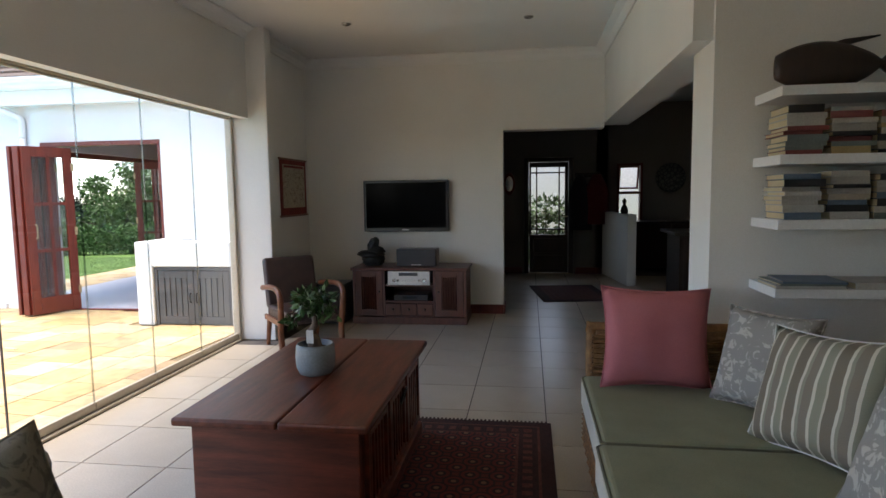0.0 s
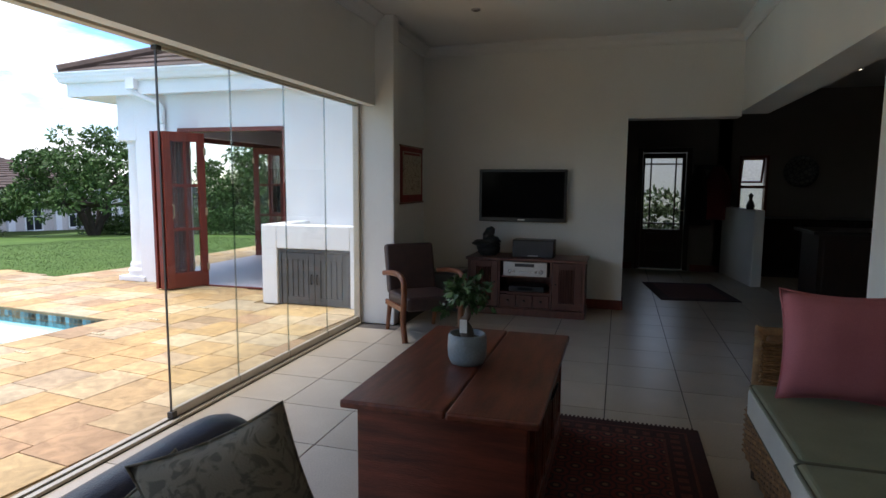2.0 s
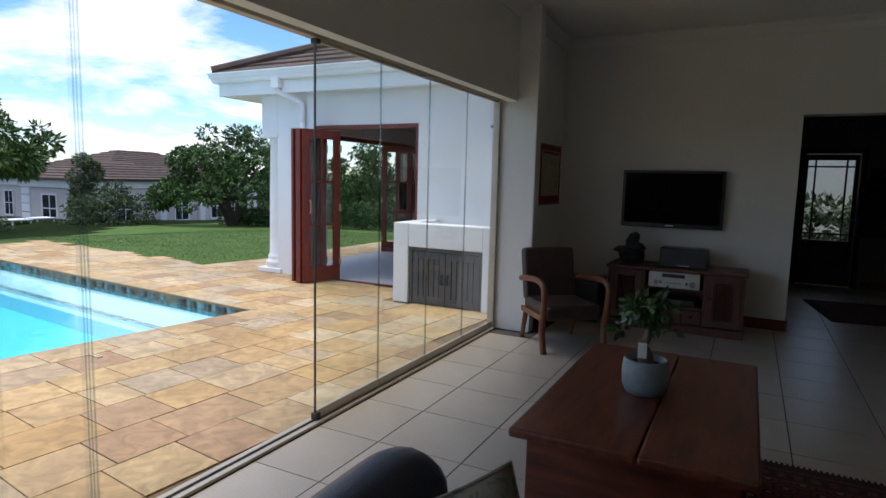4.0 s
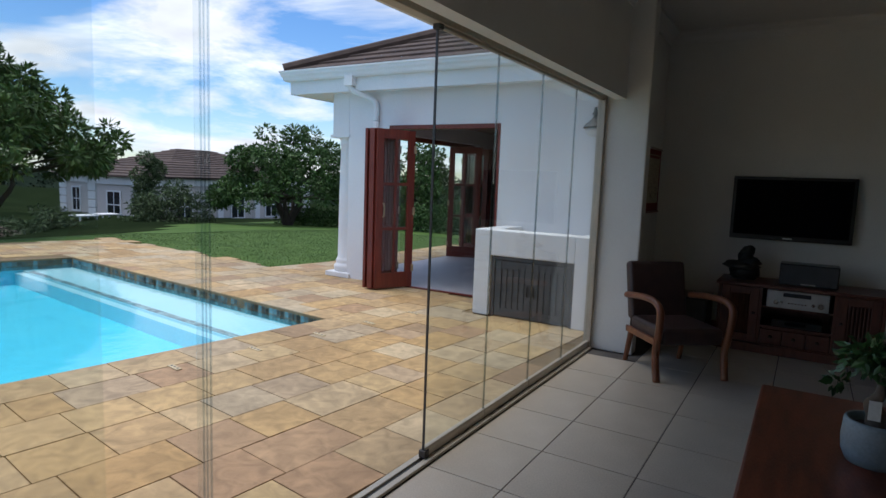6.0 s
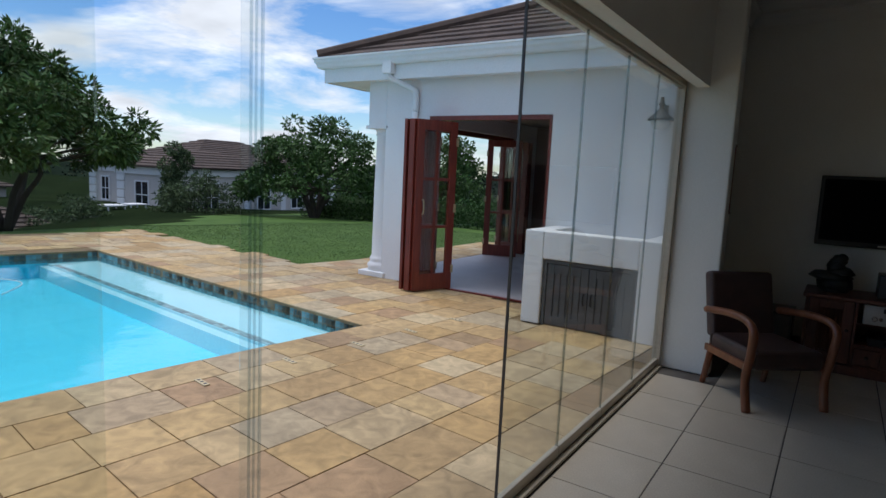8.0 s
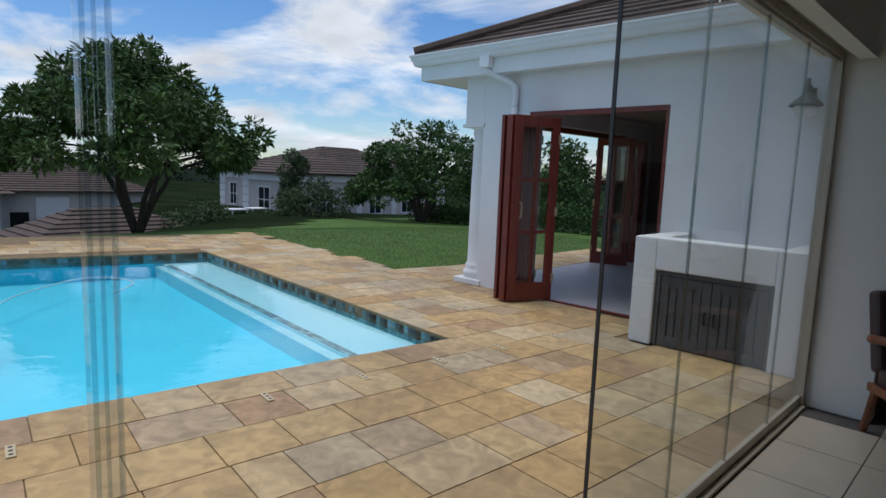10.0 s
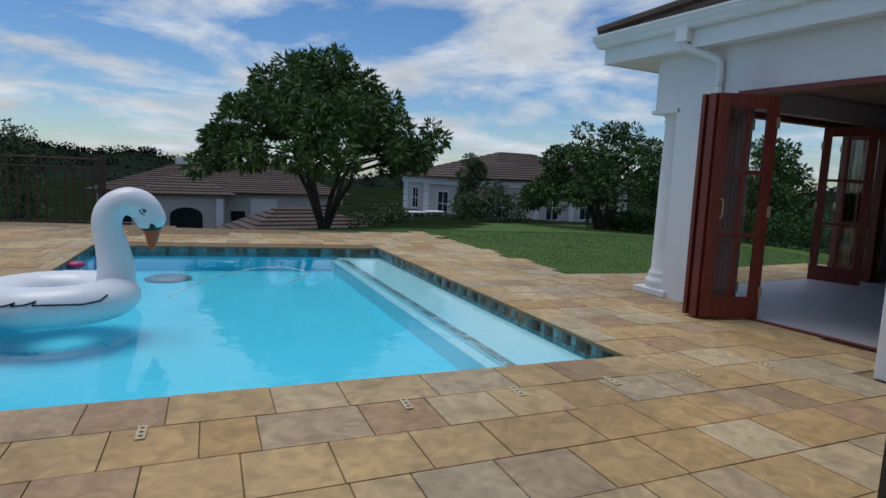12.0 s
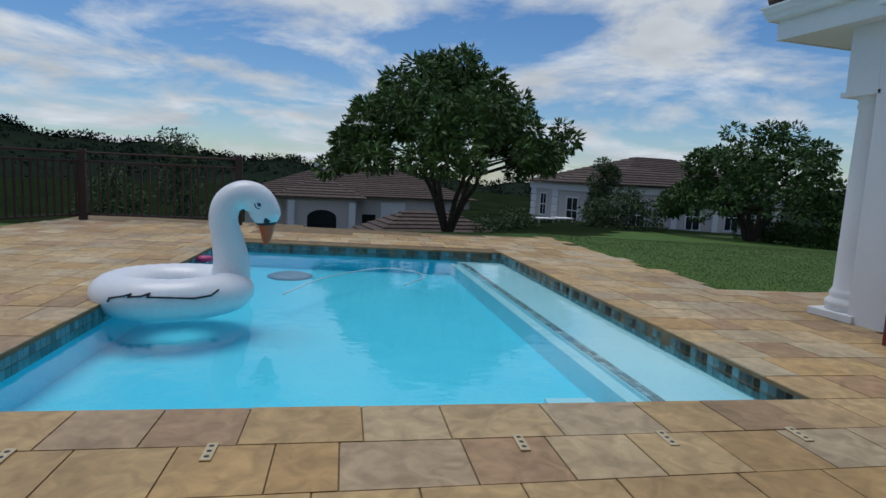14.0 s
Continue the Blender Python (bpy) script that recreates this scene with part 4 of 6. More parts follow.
for y0 in (0.12, 0.50, 0.88):
    fr_ = part("side_panel", boxes((CW - 0.05, y0, 0.12, CW - 0.03, y0 + 0.03, 0.48), (CW - 0.05, y0 + 0.31, 0.12, CW - 0.03, y0 + 0.34, 0.48), (CW - 0.05, y0 + 0.03, 0.12, CW - 0.03, y0 + 0.31, 0.15), (CW - 0.05, y0 + 0.03, 0.45, CW - 0.03, y0 + 0.31, 0.48), bev=0.004), M_CHESTV, ch)
    part("lattice", boxes(*[(CW - 0.046, y0 + 0.055 + k * 0.05, 0.15, CW - 0.036, y0 + 0.075 + k * 0.05, 0.45) for k in range(5)]), M_CHESTV, fr_)
part("ring_handle", tube([(CW - 0.02 + 0.012 * math.sin(a), 0.75 + 0.04 * math.cos(a), 0.42 + 0.04 * math.sin(a)) for a in [i * math.pi / 8 for i in range(17)]], 0.006, 6), M_BLACK, ch, "black iron ring handle")

# bonsai in a pot
bo_ = thing("potted_bonsai", "small ficus bonsai in a blue-grey round pot on the chest", "plant", 1.83, 4.58, CH)
part("pot", lathe([(0.055, 0), (0.078, 0.004), (0.092, 0.035), (0.096, 0.085), (0.092, 0.14), (0.088, 0.15), (0.079, 0.148), (0.079, 0.125), (0.0, 0.123)], 36), M_POT, bo_, smooth=True)
part("soil", lathe([(0.073, 0.088), (0.04, 0.097), (0, 0.1)], 20), M_SOIL, bo_).location.z = 0.035
part("trunk", tube(curve_pts([(0.0, 0, 0.085), (-0.005, 0.0, 0.13), (-0.02, 0, 0.165), (0.0, 0, 0.20), (0.0, 0, 0.25)], 5), [0.036 - 0.0013 * i for i in range(21)], 10), M_BARKP, bo_, smooth=True).location.z = 0.035
part("tag", boxes((-0.03, -0.035, 0.12, 0.005, -0.032, 0.185)), M_PAPER, bo_, "white plant tag").location.z = 0.035


def leaves(n, clumps, size, aspect, rs, droop=0.3, flat=0.5):
    """Many single leaves scattered about clumps (x, y, z, radius)."""
    rg = np.random.RandomState(rs)
    cl = np.array(clumps)
    w = cl[:, 3] ** 2
    idx = rg.choice(len(cl), n, p=w / w.sum())
    d = rg.normal(size=(n, 3))
    d /= np.linalg.norm(d, axis=1)[:, None]
    r = cl[idx, 3] * rg.uniform(0.35, 1.0, n) ** 0.6
    c = cl[idx, :3] + d * r[:, None] * np.array([1, 1, flat + 0.3])
    out = d + rg.normal(scale=0.5, size=(n, 3))
    out[:, 2] -= droop
    out /= np.linalg.norm(out, axis=1)[:, None]
    side = np.cross(out, rg.normal(size=(n, 3)))
    side /= np.linalg.norm(side, axis=1)[:, None] + 1e-9
    s = size * rg.uniform(0.65, 1.3, n)
    nrm = np.cross(out, side)
    a = c
    b = c + out * (s * 0.5)[:, None] + side * (s * aspect * 0.5)[:, None] + nrm * (s * 0.05)[:, None]
    e = c + out * s[:, None]
    f = c + out * (s * 0.5)[:, None] - side * (s * aspect * 0.5)[:, None] + nrm * (s * 0.05)[:, None]
    v = np.stack([a, b, e, f], 1).reshape(-1, 3)
    return v.tolist(), [(4 * i, 4 * i + 1, 4 * i + 2, 4 * i + 3) for i in range(n)]


rg = random.Random(3)
cl = [(rg.uniform(-0.07, 0.07), rg.uniform(-0.07, 0.07), 0.29 + rg.uniform(-0.03, 0.06), 0.05) for _ in range(12)] + [(-0.11, 0, 0.23, 0.03), (-0.12, 0.02, 0.21, 0.025), (0.10, 0.01, 0.26, 0.035)]
v, f = leaves(420, cl, 0.042, 0.5, 4)
raw_part("crown", v, f, M_LEAFP, bo_).location.z = 0.035

# rug
rug = thing("rug", "dark red patterned woven rug with dark borders", "rug", 1.75, 3.3, 0)
RW, RD = 1.245, 2.15
part("rug_base", box(0, 0, 0.001, RW, RD, 0.010, bev=0.003), M_RUGB, rug)
part("stripe", boxes((0.07, 0.07, 0.0095, RW - 0.07, RD - 0.07, 0.0108)), M_RUGS, rug)
part("border", boxes((0.085, 0.085, 0.0105, RW - 0.085, RD - 0.085, 0.0116)), M_RUGB, rug)
part("stripe", boxes((0.19, 0.19, 0.0112, RW - 0.19, RD - 0.19, 0.0124)), M_RUGS, rug)
fl = part("field", boxes((0.205, 0.205, 0.012, RW - 0.205, RD - 0.205, 0.0134)), M_RUG, rug)
mb_ = part("motif_band", boxes(*[(0.11 + 0.075 * k, RD - 0.165, 0.0112, 0.15 + 0.075 * k, RD - 0.115, 0.0124) for k in range(14)], *[(RW - 0.165, 0.12 + 0.075 * k, 0.0112, RW - 0.115, 0.16 + 0.075 * k, 0.0124) for k in range(26)]), M_RUGS, rug)
mb_["kind"] = "stuff"
part("fringe", boxes(*[(0.01 + k * 0.025, RD, 0.0, 0.022 + k * 0.025, RD + 0.03, 0.006) for k in range(49)]), M_RUGB, rug)
hr = thing("hall_rug", "dark patterned runner on the hall floor", "rug", 3.05, 9.6, 0, 8)
part("rug_base", box(0, 0, 0.001, 0.95, 1.35, 0.010, bev=0.003), M_RUGB, hr)
part("field", box(0.12, 0.12, 0.009, 0.83, 1.23, 0.0115), M_RUG, hr)

# wicker sofa
so = thing("wicker_sofa", "wicker sofa with sage green box cushions", "sofa", 3.14, 2.4, 0)
SL = 2.62
bm = bmesh.new()


def weave(bm, x0, y0, x1, y1, z0, z1, step=0.013, r=0.0068):
    """Rows of cane woven round stakes along a straight face."""
    L = math.hypot(x1 - x0, y1 - y0)
    m_ = max(2, int(L / 0.05))
    nx_, ny_ = (y1 - y0) / L, -(x1 - x0) / L
    k, z = 0, z0 + r
    while z < z1:
        tube([(x0 + (x1 - x0) * i / m_ + nx_ * r * 0.7 * (-1) ** (i + k), y0 + (y1 - y0) * i / m_ + ny_ * r * 0.7 * (-1) ** (i + k), z) for i in range(m_ + 1)], r, 4, bm)
        z += step
        k += 1


part("frame", boxes((0.02, 0.02, 0.10, 0.90, SL - 0.02, 0.32), (0.80, 0.02, 0.32, 0.9, SL - 0.02, 0.72), (0.06, SL - 0.10, 0.32, 0.88, SL - 0.02, 0.72), bev=0.02), M_WICKER, so)
bm = bmesh.new()
weave(bm, 0.012, SL, 0.012, 0.6, 0.10, 0.33)
part("front_weave", bm, M_WICKER, so)
bm = bmesh.new()
weave(bm, 0.05, SL - 0.11, 0.86, SL - 0.11, 0.33, 0.70)
weave(bm, 0.045, SL, 0.045, SL - 0.11, 0.33, 0.70)
part("arm_weave", bm, M_WICKER, so)
part("arm_rail", tube(curve_pts([(0.045, SL - 0.06, 0.30), (0.045, SL - 0.06, 0.69), (0.09, SL - 0.06, 0.725), (0.85, SL - 0.06, 0.725)], 6), 0.028, 8), M_WICKER, so, smooth=True)
part("back_rail", tube([(0.85, SL - 0.06, 0.725), (0.86, 0.1, 0.735)], 0.045, 8), M_DARKWOOD, so, "dark wooden back rail", smooth=True)
for x, y in ((0.06, SL - 0.08), (0.84, SL - 0.08), (0.06, 0.1), (0.84, 0.1)):
    part("leg", tube([(x, y, 0), (x, y, 0.12)], [0.025, 0.032], 8), M_DARKWOOD, so)
for i, (y0, y1, fx) in enumerate(((SL - 0.95, SL - 0.12, -0.01), (SL - 1.80, SL - 0.96, -0.03), (SL - 2.6, SL - 1.81, -0.02))):
    c = part("seat_cushion", box(fx, y0, 0.325, 0.80, y1, 0.49, bev=0.03, seg=4), M_SAGE, so, smooth=False)
    part("boxing", box(fx - 0.003, y0 + 0.02, 0.345, fx + 0.02, y1 - 0.02, 0.465, bev=0.006), M_SAGEW, c, "pale cushion side")
    for z in (0.478, 0.337):
        part("piping", tube([(0.79, y0 + 0.004, z), (fx + 0.02, y0 + 0.004, z), (fx + 0.004, y0 + 0.02, z), (fx + 0.004, y1 - 0.02, z), (fx + 0.02, y1 - 0.004, z), (0.79, y1 - 0.004, z)], 0.006, 6), M_PIPING, c)
pillow("cushion", "plain dusty pink square cushion on the sofa", M_PINK, 3.46, 4.72, 0.485, 0.52, 0.485, 0.17, (-12, 2, 4))
pillow("cushion", "grey cushion with a pale floral print on the sofa", M_FLORAL, 3.80, 4.45, 0.485, 0.42, 0.44, 0.16, (-18, 0, -52))
pillow("cushion", "olive and cream striped cushion with piped edges on the sofa", M_STRIPE, 3.81, 4.0, 0.485, 0.50, 0.46, 0.17, (-22, -4, -62), mat2=M_PAPER)
pillow("cushion", "grey cushion with a pale floral print on the sofa", M_FLORAL, 3.84, 3.50, 0.485, 0.46, 0.44, 0.16, (-22, 0, -75))

# navy armchair seen over its arm
na = thing("armchair", "navy leather armchair with a rolled arm", "armchair", 1.90, 2.85, 0)
part("seat", box(-0.36, -0.34, 0.12, 0.36, 0.36, 0.44, bev=0.05, seg=3), M_NAVY, na)
for sx in (-1,):
    rl = tube(curve_pts([(sx * 0.43, -0.5, 0.645), (sx * 0.43, 0.25, 0.66), (sx * 0.43, 0.37, 0.645)], 6), [0.125] * 6 + [0.125, 0.125, 0.124, 0.122, 0.116, 0.10, 0.06], 20)
    part("arm", rl, M_NAVY, na, "rolled leather arm", smooth=True)
    part("arm_side", box(sx * 0.43 - 0.085, -0.48, 0.10, sx * 0.43 + 0.085, 0.30, 0.64, bev=0.03), M_NAVY, na)
part("arm", box(0.36, -0.5, 0.1, 0.5, 0.30, 0.50, bev=0.05), M_NAVY, na)
part("back", box(-0.40, -0.52, 0.12, 0.40, -0.34, 0.68, bev=0.07, seg=4), M_NAVY, na)
for x in (-0.4, 0.4):
    for y in (-0.42, 0.26):
        part("leg", tube([(x, y, 0), (x, y, 0.12)], [0.02, 0.03], 8), M_DARKWOOD, na)
pillow("cushion", "grey-olive leaf-print cushion leaning in an armchair", M_OLIVE, *tip_at((1.84, 2.90, 0.97), 0.32, 0.38, (-8, -22, 30)), 0.32, 0.38, 0.19, (-8, -20, 30))
pillow("cushion", "grey-olive leaf-print cushion leaning in an armchair", M_OLIVE, *tip_at((1.68, 2.87, 0.875), 0.32, 0.36, (-12, -30, 24)), 0.32, 0.36, 0.12, (-12, -34, 42))

# leather armchair with wooden arms
ac = thing("wooden_armchair", "brown leather armchair with curved wooden arms", "armchair", 0.745, 7.13, 0, 41)
part("seat", box(-0.25, -0.28, 0.27, 0.25, 0.24, 0.40, bev=0.035, seg=3), M_LEATHER, ac)
b_ = part("backrest", box(-0.25, -0.04, 0.0, 0.25, 0.05, 0.48, bev=0.03, seg=3), M_LEATHER, ac)
b_.matrix_basis = pose(0, 0.25, 0.36, -13)
part("back_panel", box(-0.245, 0.235, 0.30, 0.245, 0.25, 0.42), M_LEATHER, ac)
for sx in (-1, 1):
    part("arm", tube(curve_pts([(sx * 0.285, 0.26, 0.56), (sx * 0.29, 0.0, 0.595), (sx * 0.295, -0.20, 0.595), (sx * 0.295, -0.29, 0.54), (sx * 0.29, -0.285, 0.40), (sx * 0.285, -0.25, 0.2), (sx * 0.28, -0.285, 0.0)], 6), [0.026] * 18 + [0.028] * 19, 10), M_CHAIRWOOD, ac, "curved wooden arm and front leg", smooth=True)
    part("back_leg", tube([(sx * 0.24, 0.22, 0.30), (sx * 0.245, 0.29, 0.0)], [0.026, 0.02], 8), M_CHAIRWOOD, ac)
    part("side_rail", box(sx * 0.27 - 0.012, -0.25, 0.26, sx * 0.27 + 0.012, 0.25, 0.31, bev=0.004), M_CHAIRWOOD, ac)
# subwoofer behind the chair
sw = thing("subwoofer", "black boxy subwoofer on the floor", "speaker", 0.66, 8.25, 0)
part("cabinet", box(-0.17, -0.2, 0.02, 0.2, 0.2, 0.45, bev=0.008), M_BLACK, sw)
part("grille", box(-0.15, -0.21, 0.05, 0.18, -0.199, 0.43, bev=0.004), M_GRILLE, sw)

# television cabinet
tvc = thing("tv_cabinet", "low reddish wooden television cabinet with slatted doors", "cabinet", 0.93, 8.17, 0)
TW = 1.26
part("top", box(-0.02, -0.03, 0.595, TW + 0.02, 0.5, 0.625, bev=0.008), M_CAB, tvc)
part("base", box(-0.01, -0.02, 0.0, TW + 0.01, 0.49, 0.08, bev=0.01), M_CAB, tvc)
for lim in ((0, 0, 0.08, 0.025, 0.48, 0.595), (TW - 0.025, 0, 0.08, TW, 0.48, 0.595), (0.34, 0, 0.08, 0.36, 0.48, 0.595), (0.90, 0, 0.08, 0.92, 0.48, 0.595), (0.025, 0.46, 0.08, TW - 0.025, 0.48, 0.595), (0.36, 0.02, 0.235, 0.90, 0.46, 0.255), (0.36, 0.02, 0.415, 0.90, 0.46, 0.43), (0.36, 0.0, 0.08, 0.9, 0.46, 0.09)):
    part("carcass_board", box(*lim), M_CAB, tvc)
for x0 in (0.03, 0.925):
    d = part("door", boxes((x0, -0.005, 0.09, x0 + 0.07, 0.015, 0.59), (x0 + 0.235, -0.005, 0.09, x0 + 0.305, 0.015, 0.59), (x0 + 0.07, -0.005, 0.09, x0 + 0.235, 0.015, 0.16), (x0 + 0.07, -0.005, 0.52, x0 + 0.235, 0.015, 0.59), bev=0.003), M_CAB, tvc)
    for k in range(6):
        part("slat", tube([(x0 + 0.085 + k * 0.027, 0.005, 0.16), (x0 + 0.085 + k * 0.027, 0.005, 0.52)], 0.008, 6), M_CAB, d)
    part("knob", lathe([(0.0, -0.012), (0.012, -0.008), (0.012, 0.006), (0.0, 0.012)], 12, x0 + (0.27 if x0 < 0.5 else 0.035), -0.015), M_DARKWOOD, d).matrix_basis = pose(0, 0, 0.36)
for k in range(3):
    d = part("drawer", box(0.365 + k * 0.178, -0.006, 0.095, 0.365 + k * 0.178 + 0.172, 0.012, 0.228, bev=0.006), M_CAB, tvc)
    part("knob", lathe([(0.0, -0.014), (0.014, -0.008), (0.014, 0.008), (0.0, 0.014)], 12, 0.45 + k * 0.178, -0.016), M_DARKWOOD, d).matrix_basis = pose(0, 0, 0.165)
amp = thing("amplifier", "silver audio amplifier with round knobs", "amplifier", 1.33, 8.17, 0.43)
part("case", box(0, 0.012, 0.0, 0.46, 0.36, 0.155, bev=0.004), M_SILVER, amp)
part("front_panel", box(-0.004, 0.0, 0.006, 0.464, 0.012, 0.155, bev=0.002), M_SILVER, amp)
part("display", box(0.12, -0.003, 0.105, 0.33, 0.0, 0.14), M_INK, amp)
for x, r in ((0.07, 0.02), (0.11, 0.014), (0.35, 0.014), (0.405, 0.026)):
    k = part("knob", lathe([(r, 0), (r, 0.02), (r * 0.8, 0.024), (0, 0.024)], 20), M_CHROME, amp)
    k.matrix_basis = pose(x, 0, 0.055, 90)
part("buttons", boxes(*[(0.16 + k * 0.025, -0.004, 0.045, 0.178 + k * 0.025, 0, 0.055) for k in range(6)]), M_CHROME, amp)
dvd = thing("media_player", "black slim media player on the cabinet shelf", "player", 1.38, 8.22, 0.255)
part("case", box(0, 0, 0, 0.38, 0.26, 0.06, bev=0.004), M_BLACK, dvd)
part("display", box(0.1, -0.003, 0.02, 0.26, 0, 0.045), M_SCREEN, dvd)
spk = thing("centre_speaker", "dark grey horizontal speaker on the cabinet", "speaker", 1.40, 8.28, 0.625)
part("cabinet", box(0, 0.015, 0, 0.45, 0.24, 0.19, bev=0.006), M_BLACK, spk)
part("grille", box(0.008, 0.0, 0.008, 0.442, 0.016, 0.182, bev=0.006), M_GRILLE, spk)
part("badge", box(0.17, -0.003, 0.014, 0.28, 0.001, 0.024), M_SILVER, spk)
fg = thing("stone_fountain", "dark carved tabletop fountain of stacked bowls", "ornament", 1.11, 8.40, 0.625)
bm = bmesh.new()
for (x, y, z, r, zs) in ((0, 0, 0.02, 0.10, 0.4), (0, 0, 0.07, 0.13, 0.55), (-0.03, 0, 0.13, 0.15, 0.28), (0.03, 0, 0.165, 0.10, 0.5), (0.0, 0, 0.21, 0.07, 0.9), (0.01, 0, 0.26, 0.06, 0.8), (0.03, -0.02, 0.285, 0.045, 0.8)):
    o = bmesh.new()
    bmesh.ops.create_icosphere(o, subdivisions=3, radius=r)
    for q in o.verts:
        q.co = q.co * (1 + 0.22 * noise.noise(q.co * 22 + Vector((z * 30, 0, 0))))
        q.co.z = max(q.co.z * zs + z, 0.0)
        q.co.x += x
        q.co.y += y
    part("bowl", o, M_DARKSTONE, fg, smooth=True)
tv = thing("television", "flat black television hung on the wall", "television", 0.92, WY - 0.10, 0.984)
part("casing", box(0, 0.0, 0, 1.015, 0.06, 0.604, bev=0.008), M_BLACK, tv)
part("screen", box(0.03, -0.003, 0.045, 0.985, 0.001, 0.575), M_SCREEN, tv)
part("badge", box(0.46, -0.003, 0.016, 0.54, 0.001, 0.028), M_SILVER, tv)
part("wall_bracket", box(0.35, 0.06, 0.2, 0.65, 0.099, 0.45), M_BLACK, tv)

# printed scroll on the recess wall
sc = thing("wall_hanging", "printed scroll with red bands on the recess wall", "wall hanging", 0.2, 7.98, 1.2)
part("cloth", box(0.004, 0.0, 0.0, 0.014, 0.74, 0.63), M_SCROLLRED, sc)
part("print", box(0.0142, 0.06, 0.09, 0.018, 0.68, 0.57), M_SCROLL, sc, "faded pale print of small figures")
part("band", box(0.0145, 0.09, 0.535, 0.019, 0.65, 0.56), M_SCROLLRED, sc)
for z in (0.0, 0.63):
    part("rod", tube([(0.012, -0.02, z), (0.012, 0.76, z)], 0.011, 8), M_CHAIRWOOD, sc)

# floating shelves with books
ss = [thing("floating_shelf", "white floating wall shelf", "shelf", 4.0, 4.79, z, group="floating shelves") for z in (1.845, 1.535, 1.235, 0.915)]
for s_ in ss:
    part("board", box(0, 0, 0, 1.15, 0.338, 0.045, bev=0.002), M_SHELF, s_)


def book(x, y, z, w, d, h, k, rz=0):
    b = thing("book", "book lying flat in a stack on a shelf", "book", x, y, z, rz, group="shelf books")
    part("cover", boxes((0, 0, 0, w, d, 0.003), (0, 0, h - 0.003, w, d, h), (0, 0, 0.003, w, 0.004, h - 0.003)), BOOKS[k % len(BOOKS)], b)
    part("page_block", box(0.004, 0.0045, 0.003, w - 0.003, d - 0.004, h - 0.003), M_CREAMPAPER, b)


rb = random.Random(8)
for si, (zt, hmax) in enumerate(((1.58, 0.235), (1.28, 0.23))):
    x = 4.03
    while x < 5.0:
        w, z, last = rb.uniform(0.17, 0.2), zt, None
        lim = zt + hmax * rb.uniform(0.75, 1.0)
        while True:
            h = rb.uniform(0.018, 0.036)
            if z + h > lim:
                break
            ww = w - rb.uniform(0, 0.03)
            book(x + rb.uniform(0, 0.012), 4.80 + rb.uniform(0, 0.05), z, ww, 0.22, h, rb.randrange(8), rb.uniform(-1.5, 1.5))
            z += h
        x += w + 0.015
for k, (x, w, h) in enumerate(((4.0, 0.30, 0.014), (4.02, 0.29, 0.012), (4.03, 0.27, 0.01), (4.34, 0.3, 0.03))):
    book(x, 4.78, 0.96 + (0.0, 0.014, 0.026, 0)[k], w, 0.24, h, (5, 6, 4, 5)[k], (0, 3, -4, 1)[k])
fish = thing("carved_fish", "dark carved wooden fish lying on the top shelf", "ornament", 4.02, 4.94, 1.89)
bm = bmesh.new()
n_ = 26
rings = []
for i in range(n_ + 1):
    t = i / n_
    hgt = 0.015 + 0.10 * math.sin(math.pi * min(1, t * 1.25 + 0.09)) ** 0.7 * (1 if t < 0.72 else 1) if t < 0.74 else 0.03 + (t - 0.74) * 0.30
    thk = 0.01 + 0.045 * math.sin(math.pi * min(1, t + 0.05)) ** 0.8
    rings.append([bm.verts.new((t * 0.62, thk * math.cos(a), 0.105 + hgt * math.sin(a))) for a in [2 * math.pi * k / 12 for k in range(12)]])
for a, b in zip(rings, rings[1:]):
    for k in range(12):
        bm.faces.new((a[k], a[(k + 1) % 12], b[(k + 1) % 12], b[k]))
bm.faces.new(rings[0][::-1])
bm.faces.new(rings[-1])
fb = part("body", bm, M_DARKWOOD, fish, smooth=True)
for zf, tip in ((0.185, 0.235), (0.03, 0.004)):
    part("fin", tube([(0.18, 0, zf), (0.30, 0, (zf + tip) / 2), (0.45, 0, tip)], [0.006, 0.016, 0.004], 8), M_DARKWOOD, fish, smooth=True)

# recessed ceiling spots
for x, y in ((1.17, 7.4), (2.86, 7.5), (1.17, 4.6), (2.86, 4.6), (4.7, 10.5), (5.6, 11.5), (5.0, 12.2)):
    s_ = thing("ceiling_spot", "recessed silver ceiling spotlight, " + ("lit" if x > 4 else "switched off"), "ceiling light", x, y, CEIL, group="ceiling spots")
    if x > 4:
        part("bulb", lathe([(0.028, -0.005), (0.02, -0.011), (0.0, -0.013)], 16), M_BULB, s_, "small lit bulb", smooth=True)
    part("ring", lathe([(0.045, 0.0), (0.045, -0.006), (0.034, -0.012), (0.03, -0.004), (0.0, -0.003)], 24), M_CHROME, s_, smooth=True)

